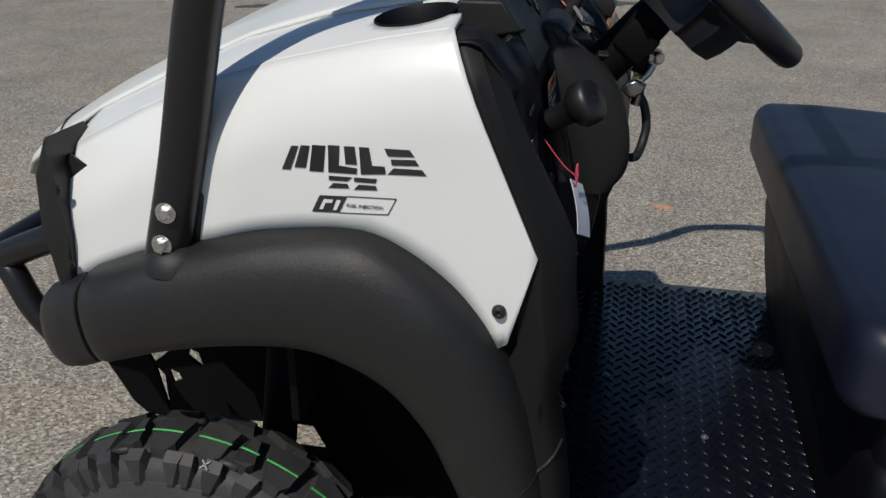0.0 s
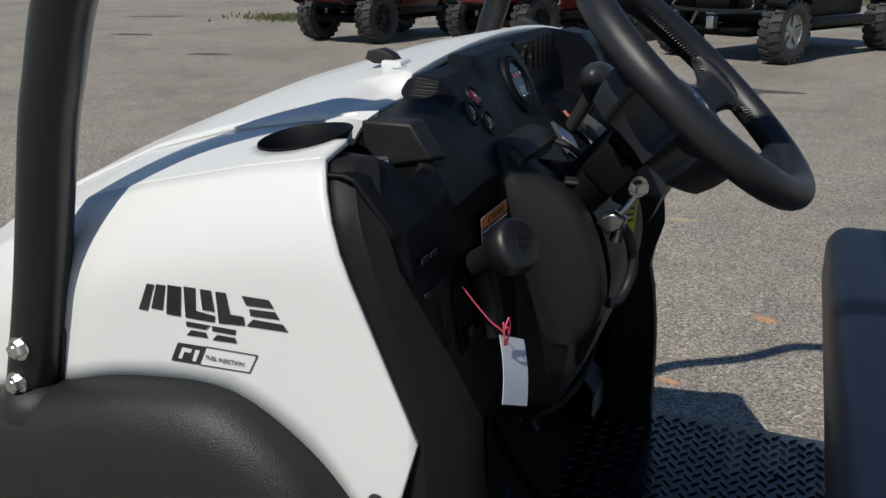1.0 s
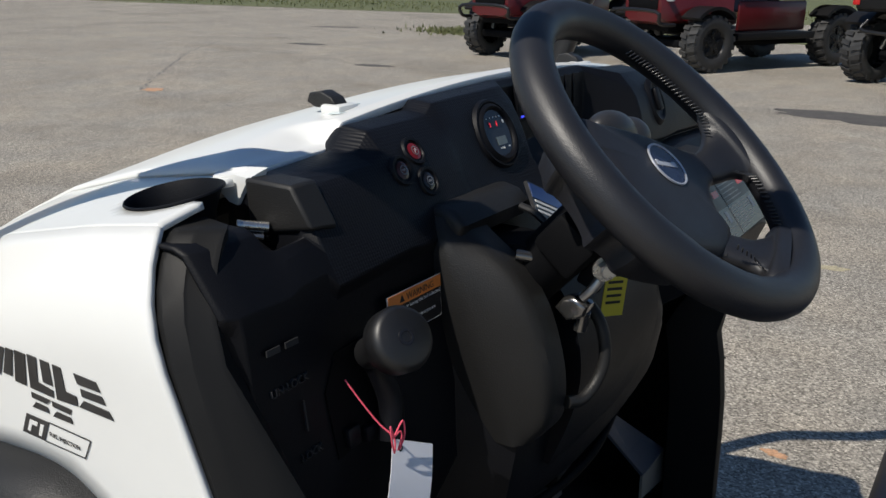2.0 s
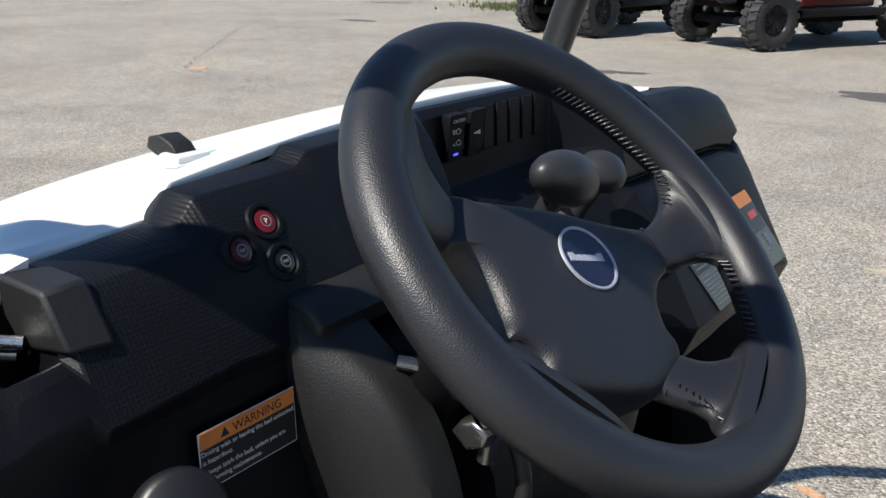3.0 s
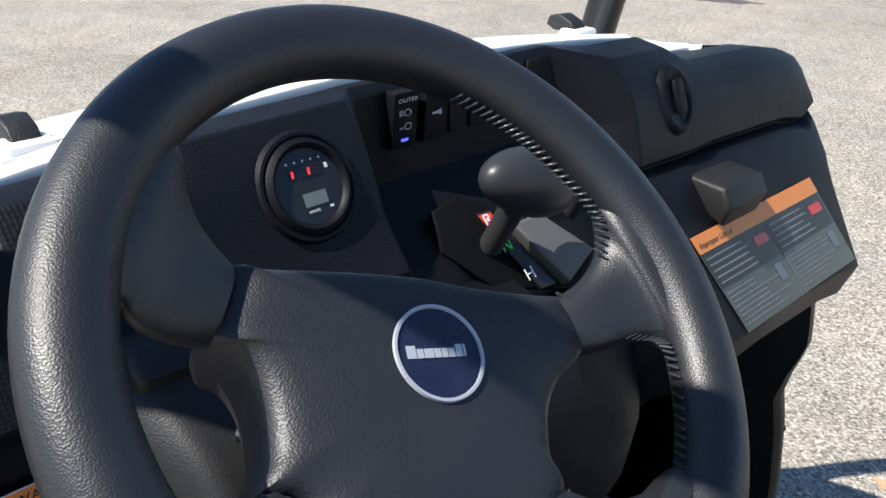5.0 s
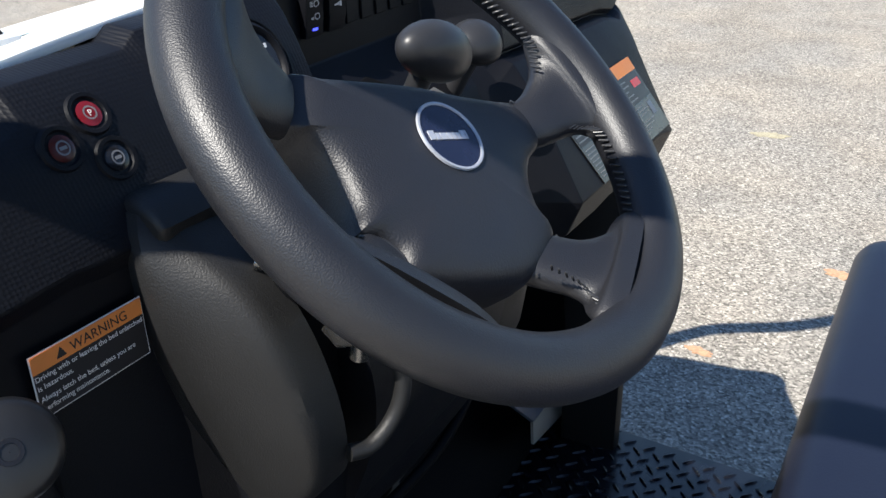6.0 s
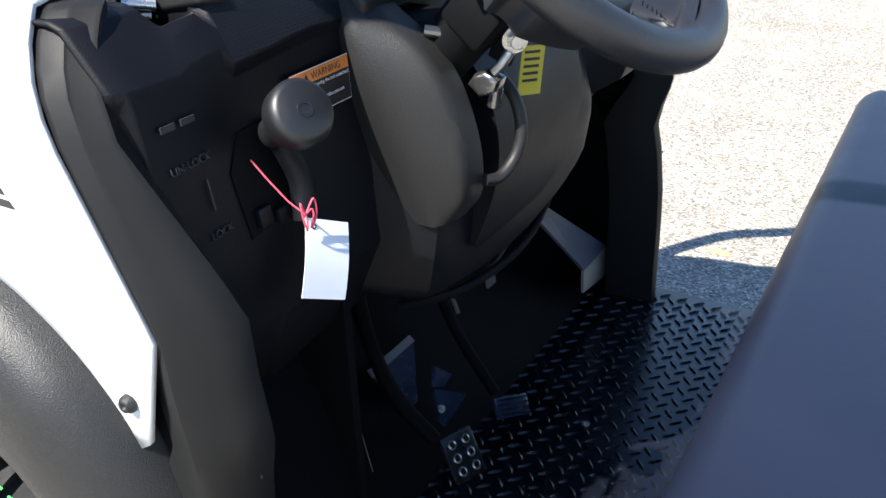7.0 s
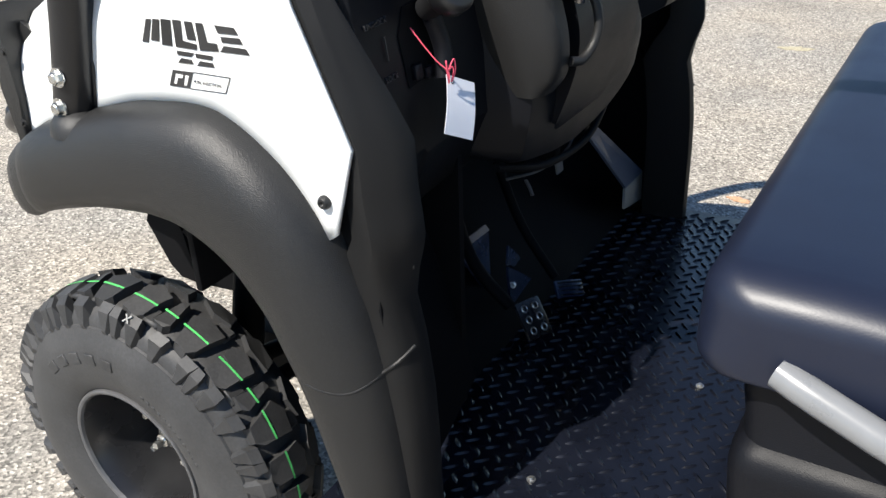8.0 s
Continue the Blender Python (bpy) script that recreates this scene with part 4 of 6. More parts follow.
    for k in range(4):
        a = radians(45 + 90 * k)
        m = axes_at((0.050 * math.cos(a), -0.012 + RIM_Y, 0.050 * math.sin(a)), (1, 0, 0), (0, 0, 1))
        b = hexbolt("lug_nut", tyre, M_ZINC, m, 0.010, 0.016, 0.013)
        v, f = tube([(0.050 * math.cos(a), -0.002 + RIM_Y, 0.050 * math.sin(a)), (0.050 * math.cos(a), -0.052 + RIM_Y, 0.050 * math.sin(a))], 0.0058, 10, 0)
        finish("stud", v, f, M_ZINC, tyre)
    return tyre


WHEEL_Z = 0.339
wheel(-0.294, -0.574, WHEEL_Z, -1)
wheel(-0.294, 0.574, WHEEL_Z, 1)


# ---- dashboard ----
D_LEFT = [(0.036, 1.218), (0.066, 1.230), (0.092, 1.227), (0.112, 1.208), (0.124, 1.192), (0.133, 1.174), (0.143, 1.155), (0.152, 1.140), (0.159, 1.127), (0.1545, 1.115), (0.162, 1.06), (0.175, 0.98), (0.180, 0.90), (0.150, 0.82)]
D_LOW = [(0.036, 1.196), (0.066, 1.206), (0.094, 1.205), (0.114, 1.199), (0.126, 1.186), (0.134, 1.171)] + D_LEFT[6:]
D_POD = [(0.036, 1.235), (0.064, 1.244), (0.088, 1.242), (0.104, 1.226), (0.114, 1.210), (0.123, 1.192), (0.134, 1.166), (0.150, 1.145), (0.162, 1.130), (0.158, 1.116), (0.163, 1.06), (0.175, 0.98), (0.182, 0.90), (0.150, 0.81)]
D_MID = [(0.036, 1.238), (0.060, 1.246), (0.072, 1.247), (0.079, 1.240), (0.080, 1.20), (0.083, 1.168), (0.104, 1.150), (0.130, 1.132), (0.150, 1.112), (0.160, 1.090), (0.168, 1.05), (0.178, 0.98), (0.186, 0.90), (0.155, 0.80)]
D_RIGHT = [(0.036, 1.225), (0.077, 1.238), (0.112, 1.232), (0.130, 1.214), (0.140, 1.200), (0.148, 1.180), (0.156, 1.150), (0.158, 1.136), (0.148, 1.128), (0.170, 1.122), (0.200, 1.084), (0.262, 0.975), (0.245, 0.93), (0.18, 0.90)]


D_END = [(0.036, 1.100), (0.05, 1.100), (0.07, 1.102), (0.09, 1.106), (0.110, 1.130), (0.120, 1.152), (0.127, 1.158), (0.138, 1.152), (0.152, 1.132)] + D_LEFT[9:]
D_TOP = [(0.074, 1.100), (0.0755, 1.172), (0.080, 1.177), (0.092, 1.178), (0.106, 1.178), (0.117, 1.174), (0.126, 1.163), (0.138, 1.148), (0.152, 1.130)] + D_LEFT[9:]
D_FAR = [(x - (0.006 if k < 9 else 0.020), z) for k, (x, z) in enumerate(D_TOP)]
D_RLOW = [(0.036, 1.196), (0.077, 1.208), (0.110, 1.211), (0.128, 1.203), (0.139, 1.193), (0.148, 1.177)] + D_RIGHT[6:]
D_REND = [(0.036, 1.170), (0.077, 1.188), (0.105, 1.192), (0.122, 1.187), (0.134, 1.175), (0.142, 1.162), (0.150, 1.150), (0.157, 1.138), (0.150, 1.128), (0.160, 1.118), (0.184, 1.080), (0.229, 0.975), (0.216, 0.942), (0.170, 0.90)]


def dash_section(y):
    keys = [(-0.572, D_FAR, 0.000), (-0.558, D_TOP, 0.0), (-0.505, D_TOP, 0.0), (-0.494, D_END, 0.003), (-0.462, D_END, 0.006), (-0.455, D_LOW, -0.002), (-0.354, D_LOW, 0.005), (-0.334, D_LEFT, 0.002), (-0.27, D_LEFT, 0.004), (-0.238, D_LEFT, 0.005), (-0.222, D_POD, 0.0), (-0.082, D_POD, 0.004), (-0.066, D_MID, 0.002), (0.165, D_MID, 0.002), (0.215, D_RIGHT, 0.005), (0.305, D_RIGHT, 0.002), (0.350, D_RLOW, 0.004), (0.40, D_RLOW, 0.002), (0.50, D_RLOW, -0.002), (0.555, D_RLOW, -0.012), (0.582, D_REND, 0.0)]
    for (y0, p0, z0), (y1, p1, z1) in zip(keys, keys[1:]):
        if y <= y1:
            u = max(0.0, (y - y0) / (y1 - y0))
            return [(a[0] + (b[0] - a[0]) * u, a[1] + z0 * (1 - u) + (b[1] - a[1]) * u + z1 * u) for a, b in zip(p0, p1)]
    return [(a, b + keys[-1][2]) for a, b in keys[-1][1]]


def dashboard():
    ys = [-0.572, -0.567, -0.558, -0.545, -0.530, -0.505, -0.494, -0.462, -0.455, -0.44, -0.40, -0.354, -0.334, -0.32, -0.29, -0.27, -0.25, -0.238, -0.230, -0.222, -0.20, -0.16, -0.12, -0.10, -0.082, -0.074, -0.066, -0.03, 0.02, 0.08, 0.14, 0.165, 0.19, 0.215, 0.25, 0.305, 0.35, 0.40, 0.45, 0.50, 0.53, 0.555, 0.570, 0.582]
    n = len(D_LEFT)
    verts, faces = [], []
    fine = []
    for y in ys:
        sec = dash_section(y)
        verts += [(x, y, z) for x, z in sec]
    for i in range(len(ys) - 1):
        for j in range(n - 1):
            faces.append((i * n + j, (i + 1) * n + j, (i + 1) * n + j + 1, i * n + j + 1))
    ob = finish("dashboard", verts, faces, M_DASH, V, "satin black moulded plastic dashboard")
    ob.data.materials.append(M_DOTS)
    for i in range(len(ys) - 1):
        for j in range(1, 8):
            if -0.457 < ys[i] < -0.08 or ys[i] > 0.20:
                ob.data.polygons[i * (n - 1) + j].material_index = 1
    mod = ob.modifiers.new("round", "BEVEL")
    mod.width, mod.segments, mod.limit_method, mod.angle_limit = 0.004, 2, "ANGLE", radians(20)
    mod = ob.modifiers.new("thickness", "SOLIDIFY")
    mod.thickness, mod.offset = 0.004, -1.0
    return ob


dashboard()


def face_frame(y, k, u=0.5, lift=0.0):
    """Axes on the dash face at width y between section points k and k+1: x to the right, y up the slope, z outwards."""
    s = dash_section(y)
    a, b = Vector((s[k][0], y, s[k][1])), Vector((s[k + 1][0], y, s[k + 1][1]))
    up = (a - b).normalized()
    o = b.lerp(a, u)
    m = axes_at(o, (0, 1, 0), up)
    z = Vector((m[0][2], m[1][2], m[2][2]))
    return Matrix.Translation(z * lift) @ m


# sloping corner block beside the tray, either end of the dash
for s in (-1, 1):
    quad = [((0.062, 1.204), (0.115, 1.204), (0.137, 1.171), (0.066, 1.157)), ((0.060, 1.205), (0.116, 1.205), (0.140, 1.168), (0.084, 1.130))]
    v, f = loft([[(x, s * y, z) for x, z in q] for q, y in zip(quad, (0.462, 0.432))])
    ob = finish("dash_corner", v, f, M_BULGE, V, "black corner block of the dash")
    mod = ob.modifiers.new("round", "BEVEL")
    mod.width, mod.segments = 0.003, 2
    # white step of the shelf beside the block
    v, f = loft([[(x, s * y, z) for x, z in q] for q, y in (([(0.022, 1.200), (0.048, 1.2045), (0.066, 1.2035), (0.058, 1.192), (0.050, 1.178), (0.040, 1.180), (0.026, 1.190)], 0.4600), ([(0.018, 1.2045), (0.048, 1.209), (0.074, 1.2115), (0.068, 1.196), (0.054, 1.178), (0.040, 1.178), (0.022, 1.190)], 0.445))])
    finish("shelf_step", v, f, M_WHITE, V)
vv, ff = tube([(0.074, -0.484, 1.170), (0.090, -0.464, 1.166)], 0.0046, 12, 0)
pin = finish("chrome_pin", vv, ff, M_ZINC, V, "chrome pin in the notch")
vv, ff = tube([(0.078, -0.478, 1.160), (0.088, -0.468, 1.158)], 0.0040, 10, 0)
finish("pin_nut", vv, ff, M_CHROME, pin)


def indicator(y, k, u, mat, label, icon):
    """A round warning lamp in a black bezel."""
    m = face_frame(y, k, u, 0.0006) @ Matrix.Diagonal((1.32, 1.32, 0.8, 1.0))
    v, f = spun([(-0.001, 0.0003), (-0.001, 0.0080), (0.0015, 0.0088), (0.0018, 0.0108), (-0.003, 0.0122)], 32, "z")
    bez = finish("indicator_lamp", [tuple(m @ Vector(p)) for p in v], f, M_DASH, V, label)
    v, f = spun([(0.0016, 0.0002), (0.0013, 0.004), (0.0001, 0.0066)], 28, "z")
    finish("lens", [tuple(m @ Vector(p)) for p in v], f, mat, bez)
    v, f = spun([(0.0019, 0.0028), (0.0019, 0.0037)], 20, "z")
    finish("icon_ring", [tuple(m @ Vector(p)) for p in v], f, M_GREYDEC, bez, smooth=False)
    if icon:
        lettering("P", 0.0045, M_PRINT, bez, m @ Matrix.Translation((0, -0.0016, 0.0020)), align="CENTER", thick=0.0001)
    else:
        sheet("icon_bar", rect(0.004, 0.0016, -0.002, -0.0008), m @ Matrix.Translation((0, 0, 0.0019)), 0.0002, M_GREYDEC, bez)
    return bez


indicator(-0.292, 3, 0.66, M_RED, "red parking brake warning lamp, lit", True)
indicator(-0.322, 4, 0.95, M_REDOFF, "dark red warning lamp with a ring icon", False)
indicator(-0.290, 4, 0.06, M_LENS, "unlit round warning lamp", False)


def gauge():
    """A round instrument with a red segment bar and a grey hour display."""
    m = face_frame(-0.139, 4, 0.42, 0.0015) @ Matrix.Scale(0.90, 4)
    v, f = spun([(0.000, 0.0003), (0.000, 0.0295), (0.0020, 0.0305), (0.0034, 0.0320), (0.0036, 0.0345), (0.0020, 0.0368), (0.0002, 0.0385), (0.0016, 0.0400), (0.0012, 0.0425), (-0.004, 0.045)], 56, "z")
    g = finish("gauge", [tuple(m @ Vector(p)) for p in v], f, M_DASH, V, "round black instrument gauge with a red segment bar")
    v, f = spun([(0.0003, 0.0003), (0.0003, 0.0294)], 48, "z")
    finish("dial", [tuple(m @ Vector(p)) for p in v], f, M_GAUGE, g, smooth=False)
    v, f = spun([(0.0033, 0.0318), (0.0045, 0.0334), (0.0034, 0.0350)], 56, "z")
    finish("bezel", [tuple(m @ Vector(p)) for p in v], f, M_DASH, g)
    sheet("segment_window", rect(0.030, 0.0095, -0.015, 0.0075), m @ Matrix.Translation((0, 0, 0.0004)), 0.0004, M_LENS, g)
    for p in (-0.0135, 0.0015):
        sheet("red_segment", rect(0.0022, 0.0055, p, 0.0085, 0.0006), m @ Matrix.Translation((0, 0, 0.0010)), 0.0002, M_LEDRED, g)
    for k in range(5):
        sheet("scale_mark", rect(0.0016, 0.0018, -0.0155 + 0.0075 * k, 0.0190), m @ Matrix.Translation((0, 0, 0.0006)), 0.0002, M_PRINT, g)
    sheet("pump_icon", rect(0.003, 0.0042, 0.0180, 0.0105), m @ Matrix.Translation((0, 0, 0.0006)), 0.0002, M_PRINT, g)
    sheet("hour_display", rect(0.021, 0.0105, -0.0085, -0.0155), m @ Matrix.Translation((0, 0, 0.0006)), 0.0004, M_LCD, g, "grey-green hour display")
    lettering("HOURS", 0.0032, M_PRINT, g, m @ Matrix.Translation((-0.0075, -0.0205, 0.0009)), thick=0.0001)
    sheet("unit_mark", rect(0.0035, 0.002, 0.0125, -0.0200), m @ Matrix.Translation((0, 0, 0.0006)), 0.0002, M_PRINT, g)
    return g


gauge()


def rocker(y, mat_top, lit):
    """A rocker switch standing out of the centre panel."""
    m = face_frame(y, 3, 0.42, 0.0) @ Matrix.Diagonal((1.30, 1.0, 1.0, 1.0))
    bm = slab([(-0.0235, 0.0), (-0.0235, 0.006), (-0.008, 0.009), (0.006, 0.0085), (0.0235, 0.0135), (0.0235, 0.0)], "x", -0.0098, 0.0098, 0.0012)
    bmesh.ops.transform(bm, matrix=m @ Matrix.Translation((0, 0, 0)), verts=bm.verts[:])
    ob = part("rocker_switch", bm, mat_top, V, "black rocker switch with printed lamp icons" if lit else "black rocker switch with a horn icon")
    top = m @ Matrix.Translation((0, 0.010, 0.0106)) @ Matrix.Rotation(radians(12), 4, "X")
    if lit:
        lettering("OUTER", 0.0048, M_PRINT, ob, m @ Matrix.Translation((0, 0.0155, 0.0125)) @ Matrix.Rotation(radians(14), 4, "X"), align="CENTER", thick=0.0001)
        for dy, n in ((0.0035, 4), (-0.0075, 2)):
            q = m @ Matrix.Translation((0, dy, 0.0096))
            for k in range(n):
                sheet("icon_ray", rect(0.0030, 0.0006, -0.0052, 0.0005 + 0.0012 * k), q, 0.0002, M_BADGE, ob)
            v, f = spun([(0.0001, 0.0022), (0.0001, 0.0030)], 18, "z")
            finish("icon_lamp", [tuple(q @ Vector((p[0] + 0.0016, p[1] + 0.0024, p[2]))) for p in v], f, M_BADGE, ob, smooth=False)
        sheet("blue_led", rect(0.0055, 0.0022, -0.003, -0.0175), m @ Matrix.Translation((0, 0, 0.0078)), 0.0004, M_LEDBLUE, ob, "glowing blue indicator")
    else:
        sheet("icon_horn", [(-0.004, -0.0008), (-0.001, -0.0008), (0.004, -0.0026), (0.004, 0.0026), (-0.001, 0.0008), (-0.004, 0.0008)], m @ Matrix.Translation((0, 0.0, 0.0093)), 0.0002, M_BADGE, ob)
    return ob


rocker(-0.022, M_DASH, True)
rocker(0.012, M_DASH, False)
for k in range(5):
    bm = block((0.0185, 0.046, 0.003), (0, 0, 0), 0.001, 1)
    bmesh.ops.transform(bm, matrix=face_frame(0.042 + 0.0245 * k, 3, 0.42, 0.001), verts=bm.verts[:])
    part("switch_blank", bm, M_DASH, V)


def shift_gate():
    """The sunken gate of the range lever, with printed letters on a slanting strip."""
    m = axes_at((0.1482, 0.0323, 1.123), (0.10, 0.995, -0.02), (-0.62, 0.06, 0.78))
    bm = slab([(-0.060, 0.034), (-0.030, 0.042), (0.095, -0.034), (0.050, -0.062), (-0.029, -0.040), (-0.064, 0.0)], "z", -0.004, 0.003, 0.002)
    bmesh.ops.transform(bm, matrix=m, verts=bm.verts[:])
    g = part("shift_gate", bm, M_DARK, V, "black range lever gate with printed letters")
    bm = slab([(-0.024, 0.022), (-0.008, 0.022), (0.030, -0.053), (0.012, -0.053)], "z", 0.003, 0.008, 0.001)
    bmesh.ops.transform(bm, matrix=m, verts=bm.verts[:])
    part("letter_strip", bm, M_LABEL, g)
    sheet("letter_field", [(-0.0225, 0.020), (-0.0095, 0.020), (-0.0040, 0.0085), (-0.0170, 0.0085)], m @ Matrix.Translation((0, 0, 0.0081)), 0.0003, M_REDMARK, g, "red field round the reverse letter")
    for txt, x, dy, mt in (("R", -0.0140, 0.0095, M_PRINT), ("N", -0.0056, -0.0150, M_GREEN), ("H", 0.0066, -0.0430, M_PRINT)):
        lettering(txt, 0.015, mt, g, m @ Matrix.Translation((x, dy, 0.0085)) @ Matrix.Rotation(radians(8), 4, "Z"), align="CENTER", thick=0.0002)
    bm = slab([(0.002, 0.004), (0.034, 0.008), (0.078, -0.036), (0.038, -0.056)], "z", 0.0, 0.016, 0.003)
    bmesh.ops.transform(bm, matrix=m, verts=bm.verts[:])
    part("gate_ridge", bm, M_RIDGE, g, "grey plastic ridge beside the letters")
    return g


shift_gate()


def lever(foot, top, size, roll, name, label):
    """A lever with a smooth egg-shaped grip."""
    v, f = tube([foot, Vector(foot).lerp(Vector(top), 0.6), top], lambda u: 0.010 + 0.004 * u * u, 16, 5)
    ob = finish(name, v, f, M_GRIP, V, label)
    bm = bmesh.new()
    bmesh.ops.create_uvsphere(bm, u_segments=36, v_segments=24, radius=1.0)
    for q in bm.verts:
        k = 1.0 + 0.12 * q.co.y - 0.14 * max(0.0, -q.co.z)
        q.co = Vector((q.co.x * size[0] * k, q.co.y * size[1], q.co.z * size[2] * k))
    bmesh.ops.transform(bm, matrix=Matrix.Translation(top) @ Matrix.Rotation(radians(roll), 4, "X") @ Matrix.Rotation(radians(25), 4, "Y"), verts=bm.verts[:])
    part("grip", bm, M_GRIP, ob)
    return ob


lever((0.152, 0.014, 1.120), (0.190, 0.010, 1.187), (0.027, 0.050, 0.029), -20, "range_lever", "black range lever with an egg-shaped grip")
lever((0.140, 0.128, 1.11), (0.170, 0.124, 1.168), (0.027, 0.030, 0.023), -8, "drive_lever", "black drive selector lever with a rounded grip")

# passenger side: fold, round socket with its cap, grab edge, warning label
m = face_frame(0.284, 4, 0.5, 0.0005)
v, f = spun([(0.0005, 0.0005), (0.0005, 0.0185), (0.0020, 0.0200), (0.0030, 0.0225), (0.0015, 0.0250), (-0.003, 0.028)], 36, "z")
sock = finish("power_socket", [tuple(m @ Vector((p[0], p[1] * 1.3, p[2]))) for p in v], f, M_DASH, V, "round covered power socket")
bm = block((0.015, 0.034, 0.006), (0.002, 0.002, 0.003), 0.0028)
bmesh.ops.transform(bm, matrix=m, verts=bm.verts[:])
part("cap", bm, M_DASH, sock)
bm = slab([(0.160, 1.122), (0.212, 1.118), (0.222, 1.100), (0.214, 1.078), (0.175, 1.090)], "y", 0.282, 0.358, 0.006)
part("grab_ledge", bm, M_BULGE, V)

lettering("4WD", 0.0125, M_PRINT, V, axes_at((0.1745, 0.148, 1.068), (0.06, 0.97, -0.18), (-0.16, 0.15, 0.97)), thick=0.0003, name="printed_word")


def wide_label():
    m = face_frame(0.385, 10, 0.46, 0.0015)

    def field(name, w, h, x, y, lift, mat, label="", parent=None):
        return sheet(name, [(p - 0.40 * q, q) for p, q in rect(w, h, x, y)], m, lift, mat, parent, label)
    lab = field("warning_label", 0.252, 0.112, -0.126, -0.056, 0.0006, M_GREYLAB, "grey printed warning label with an orange header", V)
    field("label_header", 0.252, 0.019, -0.126, 0.037, 0.0010, M_ORANGE, parent=lab)
    rng = random.Random(3)
    for col in (-0.124, 0.002):
        field("label_panel", 0.121, 0.040, col, -0.004, 0.0009, M_LABEL, parent=lab)
        for k in range(5):
            field("print_line", rng.uniform(0.060, 0.082), 0.0018, col + 0.002, 0.029 - 0.0070 * k, 0.0012, M_GREYDEC, parent=lab)
        for k in range(8):
            field("print_line", rng.uniform(0.05, 0.105), 0.0012, col + 0.002, -0.011 - 0.0054 * k, 0.0012, M_GREYDEC, parent=lab)
        field("red_picture", 0.026, 0.011, col + 0.088, 0.016, 0.0013, M_TAIL, parent=lab)
        field("blue_picture", 0.013, 0.020, col + 0.096, -0.030, 0.0013, M_BOOK, parent=lab)
    field("label_divider", 0.0012, 0.093, -0.0012, -0.056, 0.0013, M_GREYDEC, parent=lab)
    lettering("Improper Use of", 0.0090, M_LABEL, lab, m @ Matrix.Translation((-0.138, 0.0415, 0.0012)), thick=0.0001)
    return lab


wide_label()

# ---- lower centre of the dash: column cover, bulge, column ----
COVER_Z = [(-0.40, 0.935), (-0.374, 0.862), (-0.31, 0.832), (-0.235, 0.808), (-0.15, 0.788), (-0.064, 0.777), (0.02, 0.783), (0.094, 0.801), (0.169, 0.851), (0.23, 0.90), (0.276, 0.939), (0.285, 0.96)]
COVER_X = [(0.78, 0.205), (0.85, 0.225), (0.92, 0.236), (0.98, 0.216), (1.05, 0.192), (1.125, 0.160)]


def column_cover():
    """The rounded lower centre of the dash, standing out most at its bottom."""
    rings = []
    for y in [-0.40 + 0.685 * k / 34 for k in range(35)]:
        g = max(0.0, min(1.0, (y + 0.325) / 0.05)) * max(0.0, min(1.0, (0.285 - y) / 0.16))
        g = g * g * (3 - 2 * g)
        zb = curve_at(COVER_Z, y)
        zt = 1.125 - 0.065 * max(0.0, min(1.0, (y + 0.10) / 0.04))
        ring = [(0.09, y, zt)]
        for k in range(9):
            z = zt + (zb + 0.018 - zt) * k / 8
            ring.append((0.148 + (curve_at(COVER_X, z) - 0.148) * g, y, z))
        x = ring[-1][0]
        ring += [(x - 0.006, y, zb + 0.006), (x - 0.020, y, zb), (0.10, y, zb + 0.004)]
        rings.append(ring)
    v, f = loft(rings)
    return finish("column_cover", v, f, M_DASH, V, "black rounded lower dash cover")


column_cover()
KNEE = [((0.158, -0.303, 1.149), (0.166, -0.290, 1.144)), ((0.166, -0.311, 1.132), (0.186, -0.290, 1.129)), ((0.176, -0.315, 1.102), (0.223, -0.289, 1.102)), ((0.188, -0.315, 1.066), (0.248, -0.288, 1.066)), ((0.201, -0.309, 1.020), (0.262, -0.285, 1.022)), ((0.213, -0.301, 0.980), (0.267, -0.283, 0.985)), ((0.224, -0.294, 0.946), (0.263, -0.280, 0.950)), ((0.233, -0.288, 0.921), (0.244, -0.280, 0.923))]
outer, crease = smooth_path([a for a, b in KNEE], 5), smooth_path([b for a, b in KNEE], 5)
rings = []
for a, b in zip(outer, crease):
    n = Vector((-0.40, -0.90, 0.15)) * (0.05 * (b - a).length)
    ring = [Vector((0.13, a.y + 0.002, a.z)), Vector((a.x - 0.012, a.y - 0.0005, a.z)), a]
    ring += [a.lerp(b, u) + n * math.sin(math.pi * u) for u in (0.2, 0.4, 0.6, 0.8, 0.93)]
    ring += [b + Vector((0.0015, 0.004, 0)), b + Vector((0.0025, 0.012, -0.001)), b + Vector((0.002, 0.036, -0.003)), Vector((b.x - 0.05, b.y + 0.040, b.z)), Vector((0.13, b.y + 0.040, b.z))]
    rings.append(ring)
v, f = loft(rings)
knee = finish("knee_bulge", v, f, M_BULGE, V, "grey-black moulded knee bulge")
bm = slab([(0.120, 1.152), (0.150, 1.159), (0.168, 1.155), (0.180, 1.143), (0.176, 1.128), (0.120, 1.122)], "y", -0.302, -0.168, 0.008)
part("bulge_arch", bm, M_BULGE, knee)
OUT = smooth_path([(0.150, 0, 1.10), (0.21, 0, 1.085), (0.245, 0, 1.05), (0.262, 0, 1.0), (0.262, 0, 0.95), (0.245, 0, 0.89), (0.215, 0, 0.83), (0.15, 0, 0.80)], 4)
bm = slab([(p.x, p.z) for p in OUT], "y", -0.202, 0.02, 0.03, 4)
part("column_cheek", bm, M_DASH, V)
